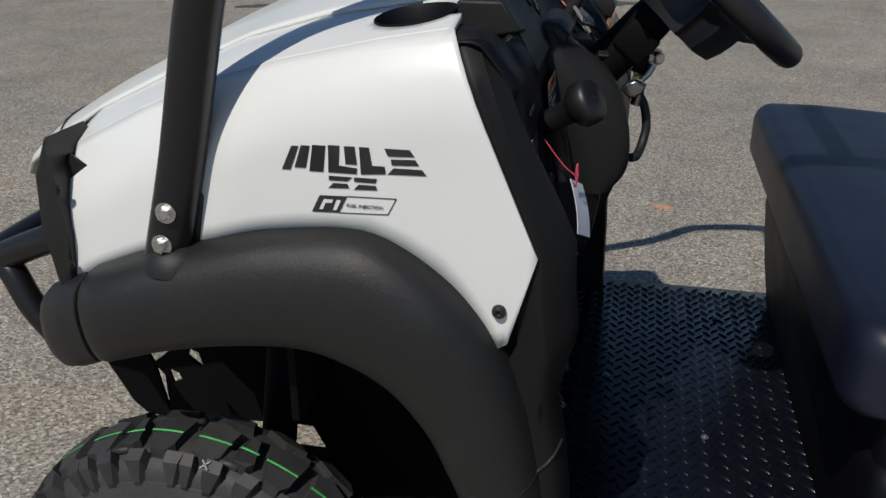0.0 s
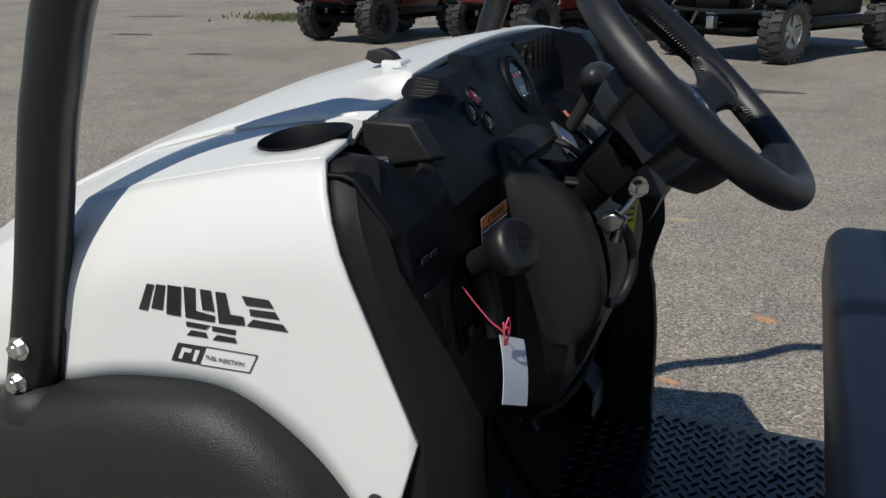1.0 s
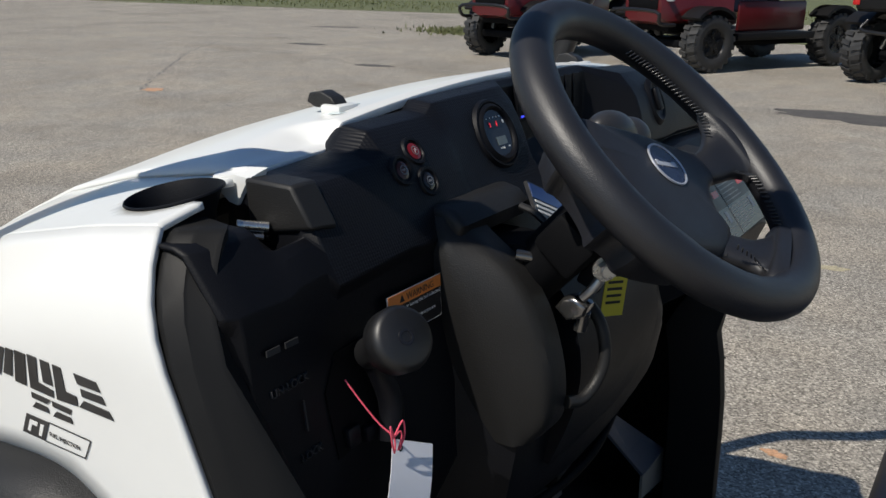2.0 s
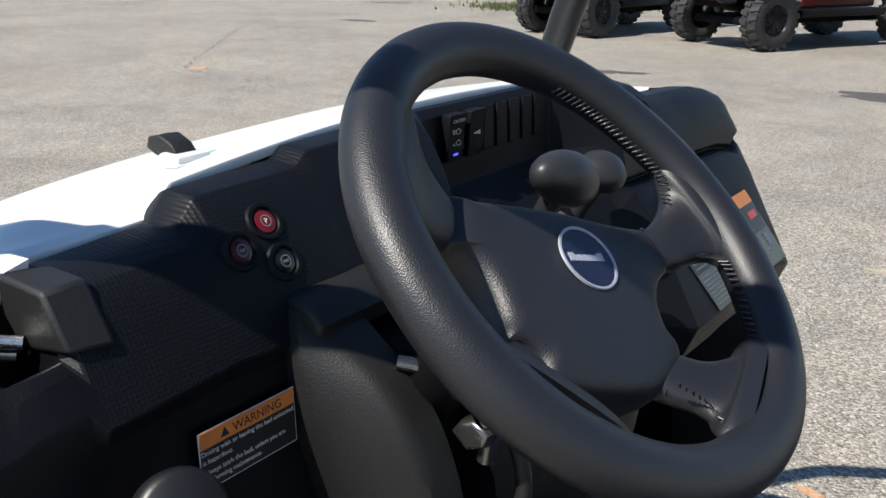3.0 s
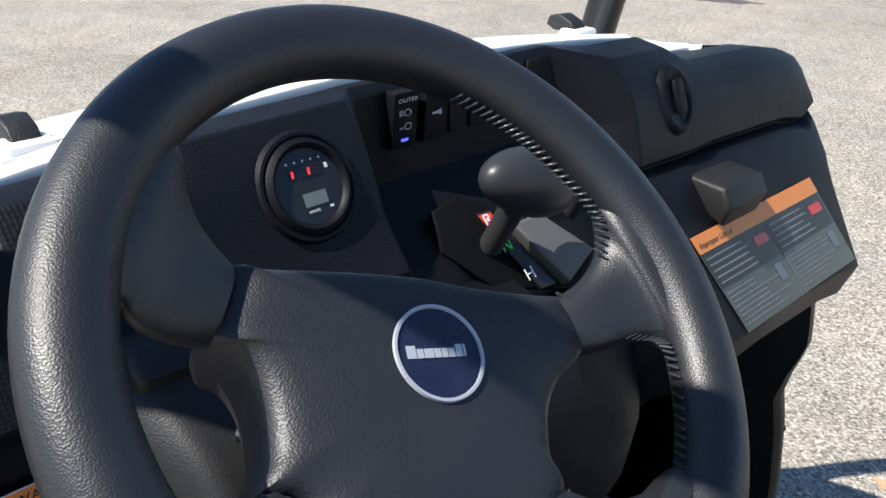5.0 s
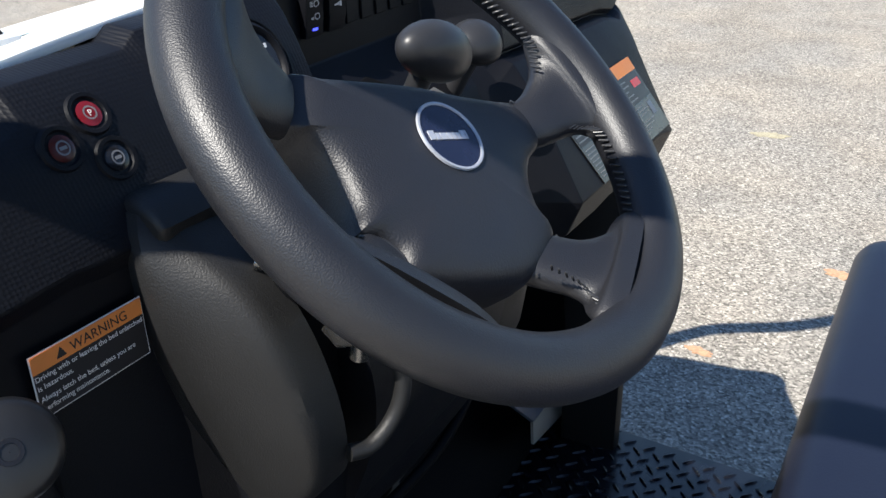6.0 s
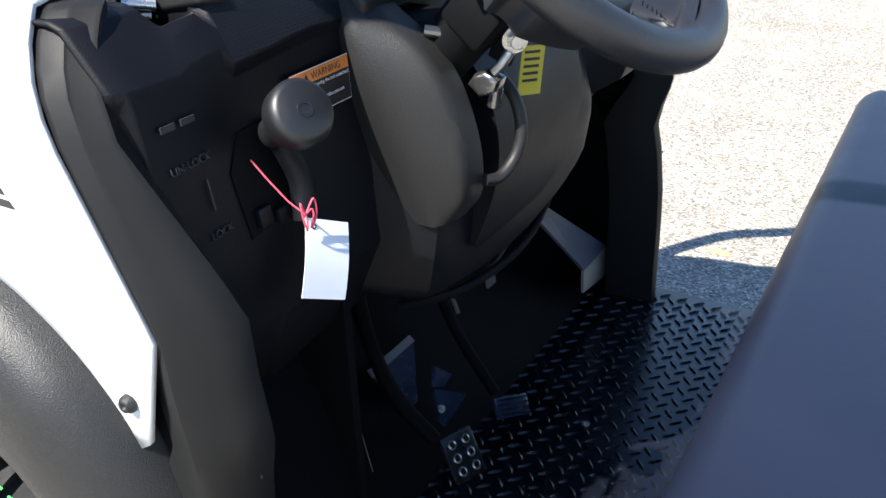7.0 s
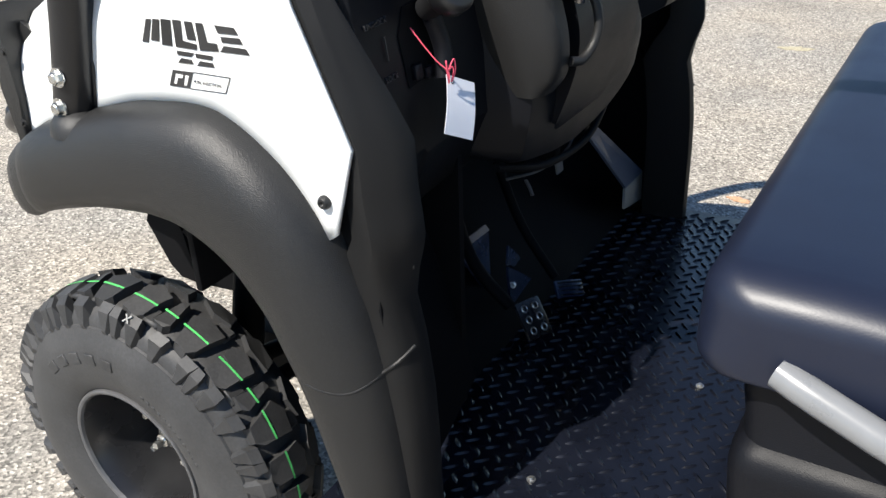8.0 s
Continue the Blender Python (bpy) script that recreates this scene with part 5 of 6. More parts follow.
# solid dark block in place of the shaded opening round the column
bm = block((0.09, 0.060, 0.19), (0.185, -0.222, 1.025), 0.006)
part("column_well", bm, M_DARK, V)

WC = Vector((0.3471, -0.2292, 1.2247))
WN = Vector((0.6783, 0.0, 0.7348))
WU = Vector((-0.7348, 0.0, 0.6783))
WE = Vector((0, 1, 0))


def wheel_point(e, u, n=0.0):
    return WC + WE * e + WU * u + WN * n


v, f = tube([wheel_point(0, 0, -0.03), wheel_point(0, 0, -0.10), wheel_point(0.0, 0.0, -0.22)], lambda u: 0.024 + 0.006 * min(1, u * 2), 20, 3)
col = finish("steering_column", v, f, M_DARK, V, "black steering column")
part("column_bracket", block((0.05, 0.075, 0.045), wheel_point(0, -0.005, -0.125), 0.006, 2, Matrix.Rotation(radians(41), 3, "Y")), M_DARK, col)
# tilt clamp with bolt and toggle
part("clamp_plate", block((0.026, 0.006, 0.036), (0.280, -0.222, 1.096), 0.003, 2, Matrix.Rotation(radians(20), 3, "Y")), M_DASH, col)
hexbolt("clamp_bolt", col, M_ZINC, axes_at((0.293, -0.228, 1.104), (0.75, 0.66, 0), (0, 0, 1)), 0.009, 0.009, 0.0125)
v, f = tube([(0.291, -0.234, 1.094), (0.285, -0.238, 1.083), (0.277, -0.240, 1.074)], lambda u: 0.0055 - 0.001 * u, 12, 4)
finish("clamp_arm", v, f, M_STEEL, col, "zinc arm of the tilt clamp")
bm = slab([(0.250, 1.060), (0.258, 1.071), (0.270, 1.075), (0.285, 1.068), (0.281, 1.056), (0.264, 1.048)], "y", -0.246, -0.224, 0.005)
part("clamp_toggle", bm, M_CHROME, col, "dark chromed tilt toggle")
v, f = tube([(0.276, -0.232, 1.058), (0.272, -0.230, 1.038)], 0.0075, 12, 0)
finish("clamp_stem", v, f, M_CHROME, col)
v, f = tube([(0.215, -0.262, 1.112), (0.232, -0.250, 1.108), (0.240, -0.240, 1.098)], 0.006, 10, 4)
finish("key_stub", v, f, M_CHROME, col)
# notice plates on the column
m = axes_at((0.192, -0.152, 1.128), (0.12, 0.90, -0.40), (-0.55, 0.30, 0.72))
sheet("notice_label", rect(0.070, 0.046, -0.035, -0.020), m, 0.004, M_LABEL, col, "blue and black notice label")
sheet("notice_header", rect(0.066, 0.018, -0.033, 0.006), m, 0.0045, M_BLUE, col)
for k in range(3):
    sheet("print_line", rect(0.052 - 0.008 * k, 0.003, -0.030, 0.001 - 0.006 * k), m, 0.0046, M_PRINT, col)
m = axes_at((0.272, -0.142, 1.043), (0.45, 0.88, -0.10), (0.05, 0.08, 1.0))
sheet("yellow_label", rect(0.030, 0.052, -0.018, -0.020), m, 0.001, M_YELLOW, col, "yellow caution label")
for k in range(5):
    sheet("print_line", rect(0.020, 0.003, -0.014, 0.024 - 0.0075 * k), m, 0.0014, M_LABEL, col)


# ---- steering wheel ----
WHEEL_R, RIM_R = 0.1558, 0.0183
# spokes as two edges in the plane of the wheel, from the pad out into the rim
SPOKES = [
    ([(0.088, -0.007), (0.105, -0.007), (0.120, -0.002), (0.131, 0.008), (0.136, 0.024), (0.147, 0.036)], [(0.086, -0.039), (0.102, -0.044), (0.118, -0.048), (0.127, -0.054), (0.129, -0.064), (0.140, -0.070)]),
    ([(-0.088, 0.039), (-0.102, 0.043), (-0.113, 0.049), (-0.120, 0.055), (-0.123, 0.063), (-0.137, 0.066)], [(-0.063, 0.066), (-0.070, 0.078), (-0.074, 0.090), (-0.074, 0.102), (-0.071, 0.116), (-0.075, 0.131)]),
    ([(-0.086, -0.054), (-0.093, -0.064), (-0.095, -0.074), (-0.093, -0.084), (-0.087, -0.098), (-0.090, -0.116)], [(-0.095, -0.024), (-0.107, -0.027), (-0.118, -0.029), (-0.126, -0.028), (-0.132, -0.020), (-0.148, -0.015)]),
    ([(0.031, -0.087), (0.042, -0.101), (0.054, -0.108), (0.066, -0.111), (0.080, -0.108), (0.094, -0.113)], [(-0.012, -0.096), (-0.005, -0.110), (0.000, -0.121), (-0.002, -0.130), (-0.014, -0.135), (-0.020, -0.148)]),
]
PAD = [(0.093, -0.007), (0.081, -0.002), (0.062, 0.007), (0.041, 0.018), (0.019, 0.031), (-0.009, 0.044), (-0.036, 0.055), (-0.056, 0.063), (-0.067, 0.069), (-0.077, 0.057), (-0.090, 0.043), (-0.083, 0.034), (-0.080, 0.020), (-0.083, 0.003), (-0.091, -0.014), (-0.101, -0.024), (-0.090, -0.032), (-0.086, -0.044), (-0.090, -0.057), (-0.074, -0.070), (-0.052, -0.083), (-0.032, -0.093), (-0.012, -0.100), (0.014, -0.098), (0.032, -0.091), (0.033, -0.078), (0.039, -0.067), (0.049, -0.055), (0.066, -0.045), (0.090, -0.039), (0.097, -0.020)]


def wheel_stitch(line, count, w):
    """Cross stitches along a line on the inside of the rim, each pulled into the leather."""
    path = smooth_path([(p[0], p[1], 0) for p in line], 8)
    for q in range(count):
        k = q / (count - 1) * (len(path) - 2)
        i = int(k)
        p = path[i].lerp(path[i + 1], k - i)
        along = (path[i + 1] - path[i]).normalized()
        rad = math.hypot(p.x, p.y)
        gap = WHEEL_R - rad
        h = 0.95 * math.sqrt(max(0.0, RIM_R ** 2 - gap * gap)) if gap < RIM_R * 0.98 else -0.006 * min(1.0, (gap - RIM_R) / 0.012)
        t = WE * along.x + WU * along.y
        o = (WE * p.x + WU * p.y).normalized()
        out = (WN * max(0.25, h / RIM_R) - o * 0.7).normalized()
        lie = (t * 0.55 + out.cross(t) * 0.85).normalized()
        bm = block((0.0016, 0.0078, 0.0017), (0, 0, 0), 0.0006, 1)
        mx = Matrix((lie.cross(out), lie, out)).transposed().to_4x4()
        bmesh.ops.transform(bm, matrix=Matrix.Translation(wheel_point(p.x, p.y, h) + out * 0.0002) @ mx, verts=bm.verts[:])
        part("stitch", bm, M_STITCH, w)


def steering_wheel():
    n, k = 120, 20
    verts, faces = [], []
    for i in range(n):
        a = 2 * math.pi * i / n
        d = WE * math.cos(a) + WU * math.sin(a)
        for j in range(k):
            b = 2 * math.pi * j / k
            verts.append(WC + d * (WHEEL_R + RIM_R * math.cos(b)) + WN * (RIM_R * 0.97 * math.sin(b)))
    for i in range(n):
        for j in range(k):
            faces.append((i * k + j, ((i + 1) % n) * k + j, ((i + 1) % n) * k + (j + 1) % k, i * k + (j + 1) % k))
    w = finish("steering_wheel", verts, faces, M_LEATHER, V, "black stitched vinyl four-spoke steering wheel")
    # spokes: padded arms that swell into the rim
    for one, two in SPOKES:
        ea, eb = smooth_path([(p[0], p[1], 0) for p in one], 4), smooth_path([(p[0], p[1], 0) for p in two], 4)
        rings = []
        for i, (p, q) in enumerate(zip(ea, eb)):
            u = i / (len(ea) - 1)
            mid, half = (p + q) / 2, (q - p) / 2
            nc, th = -0.029 + 0.029 * u ** 0.9, 0.0115 - 0.0015 * u
            ring = []
            for g in range(28):
                b = 2 * math.pi * g / 28
                cb, sb = math.cos(b), math.sin(b)
                c = mid + half * math.copysign(abs(cb) ** 0.75, cb)
                ring.append(wheel_point(c.x, c.y, nc + th * math.copysign(abs(sb) ** 0.8, sb)))
            rings.append(ring)
        v, f = loft(rings)
        finish("spoke", v, f, M_LEATHER, w)
    # hub pad with four arms, domed, with deep sides
    pts = smooth_path([(p[0], p[1], 0) for p in PAD + [PAD[0]]], 3)[:-1]
    cx, cy = -0.004, -0.014
    rings = []
    for sc, h in ((0.90, -0.078), (0.97, -0.060), (1.0, -0.042), (1.0, -0.031), (0.988, -0.0245), (0.960, -0.0200), (0.90, -0.0165), (0.80, -0.0145), (0.62, -0.0128), (0.42, -0.0120), (0.2, -0.0118)):
        rings.append([wheel_point(cx + (p.x - cx) * sc, cy + (p.y - cy) * sc, h) for p in pts])
    v, f = loft(rings)
    finish("hub", v, f, M_HUB, w, "grained black hub pad with a round badge")
    # thin lighter creases where the spokes meet the pad
    for pts in ([(0.092, -0.006), (0.098, -0.014), (0.098, -0.024), (0.092, -0.038)], [(-0.067, 0.070), (-0.078, 0.058), (-0.090, 0.044)], [(-0.101, -0.025), (-0.090, -0.033), (-0.086, -0.045), (-0.090, -0.056)], [(0.032, -0.091), (0.015, -0.099), (-0.010, -0.100)]):
        v, f = tube([wheel_point(p[0], p[1], -0.0205) for p in pts], 0.0009, 8, 5)
        finish("pad_crease", v, f, M_STITCH, w)
    # badge: silver ring, navy field, plain bar
    mm = axes_at(wheel_point(-0.0005, -0.0075, -0.0113), WE, WU)
    v, f = spun([(0.0003, 0.0002), (0.0005, 0.0219)], 40, "z")
    finish("badge_field", [tuple(mm @ Vector(p)) for p in v], f, M_NAVY, w, smooth=False)
    v, f = spun([(0.0, 0.0236), (0.0014, 0.0232), (0.0014, 0.0218), (0.0004, 0.0214)], 56, "z")
    finish("badge_ring", [tuple(mm @ Vector(p)) for p in v], f, M_BADGE, w, "silver badge ring")
    mt = mm @ Matrix.Rotation(radians(-20), 4, "Z")
    x = -0.0172
    for wd, hh in ((0.0052, 0.0060), (0.0038, 0.0044), (0.0054, 0.0044), (0.0038, 0.0044), (0.0036, 0.0044), (0.0038, 0.0044), (0.0042, 0.0060), (0.0018, 0.0060)):
        sheet("badge_bar", rect(wd - 0.0006, hh, x, -0.0026), mt @ Matrix.Translation((0, 0, 0.0006)), 0.0004, M_BADGE, w)
        x += wd
    wheel_stitch([(0.084, 0.108), (0.098, 0.094), (0.109, 0.080), (0.117, 0.066), (0.124, 0.048), (0.130, 0.030), (0.130, 0.014), (0.120, 0.001)], 30, w)
    wheel_stitch([(0.108, -0.045), (0.119, -0.052), (0.121, -0.060), (0.114, -0.074), (0.101, -0.091), (0.088, -0.104), (0.072, -0.116)], 23, w)
    wheel_stitch([(-0.014, -0.101), (-0.006, -0.112), (-0.001, -0.122), (-0.004, -0.131), (-0.012, -0.137)], 11, w)
    return w


steering_wheel()

# ---- differential lock lever and its panel ----
AX = Vector((0.80, -0.28, 0.53)).normalized()
KF = Vector((0.226, -0.456, 1.098))
mk = axes_at(KF, AX.orthogonal(), AX.cross(AX.orthogonal()))
v, f = spun([(0.0, 0.0004), (0.0, 0.0235), (-0.003, 0.0275), (-0.008, 0.0295), (-0.024, 0.0290), (-0.030, 0.0250), (-0.034, 0.019), (-0.040, 0.0165), (-0.070, 0.0150)], 44, "z")
mk = Matrix.Translation(KF) @ AX.to_track_quat("Z", "Y").to_matrix().to_4x4()
knob = finish("lock_knob", [tuple(mk @ (Vector(p) * 0.93)) for p in v], f, M_KNOB, V, "round black lock lever knob")
v, f = spun([(0.0004, 0.0), (-0.003, 0.0035), (0.0006, 0.0045), (0.0006, 0.0068), (-0.0005, 0.0072)], 20, "z")
finish("socket_screw", [tuple(mk @ Vector(p)) for p in v], f, M_LENS, knob)
# no hole here: a flat dark sheet gives the shade of the opening
mg = face_frame(-0.446, 10, 0.62, 0.001)
sheet("lever_gate", [(-0.036, -0.045), (0.040, -0.036), (0.046, 0.020), (0.030, 0.046), (-0.022, 0.044), (-0.040, 0.015)], mg, 0.0016, M_DARK, V, "dark sheet drawn for the shaded lever opening")
for p, q, w, h in ((-0.020, -0.030, 0.016, 0.018), (0.004, -0.036, 0.020, 0.014), (0.018, 0.020, 0.014, 0.010)):
    bm = block((w, h, 0.010), (p, q, 0.004), 0.003)
    bmesh.ops.transform(bm, matrix=mg, verts=bm.verts[:])
    part("lever_linkage", bm, M_DASH, V)
v, f = tube([tuple(mk @ Vector((0, 0, -0.06))), (0.186, -0.425, 1.02), (0.192, -0.432, 0.985)], 0.011, 12, 4)
finish("lever_stem", v, f, M_DASH, knob)
for txt, x, y, z in (("UN-LOCK", 0.1632, -0.522, 1.062), ("LOCK", 0.1726, -0.510, 1.001)):
    lettering(txt, 0.0092, M_GRIP, V, axes_at((x, y, z), (0, 1, 0.04), (-0.15, 0, 1)), align="CENTER", thick=0.0014, name="embossed_word")
sheet("embossed_arrow", rect(0.0018, 0.026, -0.001, -0.013), axes_at((0.1680, -0.512, 1.036), (0, 1, 0), (-0.15, 0, 1)), 0.0014, M_GRIP, V)
for y in (-0.536, -0.516):
    sheet("embossed_bar", rect(0.014, 0.005, -0.007, -0.0025), axes_at((0.1603, y, 1.098), (0, 1, 0), (-0.09, 0, 1)), 0.0014, M_GRIP, V)
# bent strap and the pale lip of the column opening
v, f = tube([(0.260, -0.199, 1.060), (0.282, -0.202, 1.036), (0.290, -0.204, 1.004), (0.287, -0.213, 0.979), (0.280, -0.232, 0.964), (0.272, -0.250, 0.966)], 0.0065, 12, 5)
finish("bent_strap", v, f, M_BULGE, col)
v, f = tube([(0.190, -0.210, 1.146), (0.208, -0.209, 1.140), (0.228, -0.208, 1.124)], 0.004, 8, 4)
finish("opening_lip", v, f, M_BULGE, col)


def bed_label():
    """The small warning label beside the lock lever."""
    m = axes_at((0.1662, -0.3600, 1.0800), (0.0, 1.0, 0.0), (-0.10, 0.02, 1.0)) @ Matrix.Diagonal((0.90, 0.92, 1.0, 1.0))
    lab = sheet("bed_label", rect(0.092, 0.044, -0.048, -0.023, 0.003), m, 0.0008, M_PRINT, V, "black warning label with an orange header")
    sheet("label_field", rect(0.0905, 0.0425, -0.0472, -0.0222, 0.003), m, 0.0011, M_LABEL, lab)
    sheet("label_header", rect(0.0905, 0.0120, -0.0452, 0.0083, 0.001), m, 0.0014, M_ORANGE, lab)
    lettering("WARNING", 0.0098, M_LABEL, lab, m @ Matrix.Translation((-0.015, 0.0108, 0.0016)), thick=0.0001)
    sheet("label_triangle", [(-0.0265, 0.0108), (-0.0185, 0.0108), (-0.0222, 0.0180)], m, 0.0016, M_LABEL, lab)
    for txt, dy in (("Driving with or leaving the bed unlatched", 0.0030), ("is hazardous.", -0.0035), ("Always latch the bed, unless you are", -0.0115), ("performing maintenance.", -0.0180)):
        lettering(txt, 0.0053, M_PRINT, lab, m @ Matrix.Translation((-0.0450, dy, 0.0014)), thick=0.0001)
    return lab


bed_label()

# ---- paper tag on a pink string ----
TAG = thing("paper_tag", "blank pale paper tag on a pink string", "tag", (0.207, -0.443, 0.995))
TR = Vector((0.013, 0.041, -0.020)).normalized()
TU = Vector((-0.016, 0.033, 0.060)).normalized()
mt = axes_at((-0.006, 0.001, -0.002), TR, TU)
rings = []
for i in range(9):
    q = -0.069 * i / 8
    bend = 0.003 * math.sin(i / 8 * math.pi)
    rings.append([tuple(mt @ Vector((p, q, bend))) for p in (0.0, 0.016, 0.032, 0.048)] + [tuple(mt @ Vector((p, q, bend - 0.0006))) for p in (0.048, 0.032, 0.016, 0.0)])
v, f = loft(rings)
finish("tag_card", v, f, M_PAPER, TAG)
v, f = spun([(0.0006, 0.0012), (0.0006, 0.0028)], 16, "z")
finish("tag_hole", [tuple(mt @ Vector((p[0] + 0.009, p[1] - 0.007, p[2] + 0.001))) for p in v], f, M_LENS, TAG, smooth=False)
v, f = tube([(-0.038, -0.021, 0.053), (-0.026, -0.016, 0.035), (-0.012, -0.010, 0.016), (0.0, -0.005, 0.004), (0.002, -0.006, -0.008)], 0.0008, 8, 5)
finish("string", v, f, M_STRING, TAG, "pink string")
for k, (a, b) in enumerate(((0.010, 0.004), (-0.007, 0.006), (0.006, -0.004))):
    v, f = tube([(0, -0.005, 0.004), (0.002, -0.005 + a, 0.012 + b), (0.003, -0.004 + a, 0.002), (0.002, -0.004 + a * 0.4, -0.009)], 0.0009, 8, 5)
    finish("knot_loop", v, f, M_STRING, TAG)


# ---- floor, toe board, footwell ----
FZ0 = 0.385


def floor_plate():
    bm = block((0.62, 1.19, 0.012), (0.36, -0.005, FZ0 - 0.006), 0.003)
    pl = part("floor_plate", bm, M_PLATE, V, "black diamond tread steel floor plate")
    verts, faces = [], []
    k = 0
    for i in range(36):
        for j in range(68):
            x, y = 0.062 + 0.0172 * i, -0.588 + 0.0172 * j
            if (i + j) % 2 or x > 0.655 or y > 0.58:
                continue
            a = radians(45 if (i % 2) else -45)
            c, s = math.cos(a), math.sin(a)
            b = len(verts)
            ring = [(-0.0132, 0, 0), (-0.006, 0.0036, 0), (0.006, 0.0036, 0), (0.0132, 0, 0), (0.006, -0.0036, 0), (-0.006, -0.0036, 0)]
            top = [(-0.0080, 0, 0.0026), (0.0080, 0, 0.0026)]
            for p, q, h in ring + top:
                verts.append((x + p * c - q * s, y + p * s + q * c, FZ0 + h))
            faces += [(b, b + 1, b + 6), (b + 1, b + 2, b + 7, b + 6), (b + 2, b + 3, b + 7), (b + 3, b + 4, b + 7), (b + 4, b + 5, b + 6, b + 7), (b + 5, b, b + 6)]
    t = finish("tread_pattern", verts, faces, M_PLATE, pl, "raised diamond tread", smooth=True)
    tagged(t, kind="stuff")
    for x, y in ((0.262, 0.114), (0.449, -0.065), (0.30, -0.40), (0.50, 0.42)):
        hexbolt("floor_screw", pl, M_STEEL, axes_at((x, y, FZ0 + 0.0005), (1, 0, 0), (0, 1, 0)), 0.0045, 0.0025, 0.007)
    return pl


floor_plate()
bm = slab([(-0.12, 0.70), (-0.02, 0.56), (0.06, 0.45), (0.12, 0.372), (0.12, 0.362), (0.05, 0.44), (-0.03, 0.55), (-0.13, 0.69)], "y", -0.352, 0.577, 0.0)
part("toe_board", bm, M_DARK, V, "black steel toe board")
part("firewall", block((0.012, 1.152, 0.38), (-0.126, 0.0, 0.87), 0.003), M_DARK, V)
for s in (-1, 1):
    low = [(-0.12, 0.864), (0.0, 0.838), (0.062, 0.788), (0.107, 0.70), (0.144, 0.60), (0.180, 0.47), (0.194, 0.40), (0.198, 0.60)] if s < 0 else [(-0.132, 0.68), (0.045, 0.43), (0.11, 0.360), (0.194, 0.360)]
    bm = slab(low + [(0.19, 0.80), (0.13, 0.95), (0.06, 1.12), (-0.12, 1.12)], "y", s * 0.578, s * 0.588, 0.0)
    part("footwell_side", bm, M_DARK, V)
# bent sheet bracket on the right of the footwell
BOX6 = [(0, 1, 2, 3), (7, 6, 5, 4), (0, 4, 5, 1), (1, 5, 6, 2), (2, 6, 7, 3), (3, 7, 4, 0)]


def plate(name, corners, shift, mat, label=""):
    """A sheet with four corners, thickened by a shift."""
    top = [Vector(c) for c in corners]
    return finish(name, top + [c + Vector(shift) for c in top], BOX6, mat, V, label, smooth=False)


plate("sheet_bracket", [(0.100, 0.255, 0.664), (0.108, 0.290, 0.668), (0.125, 0.549, 0.476), (0.136, 0.402, 0.497)], (-0.004, 0.002, -0.006), M_BOOK, "grey folded sheet bracket")
# the bracket's lower face, with sunlight put into its tan colour
plate("bracket_flange", [(0.135, 0.403, 0.493), (0.124, 0.548, 0.472), (0.124, 0.556, 0.402), (0.131, 0.418, 0.436)], (-0.005, 0.0, 0.0), M_SUNFACE, "lower face of the sheet bracket, coloured tan as sunlit")


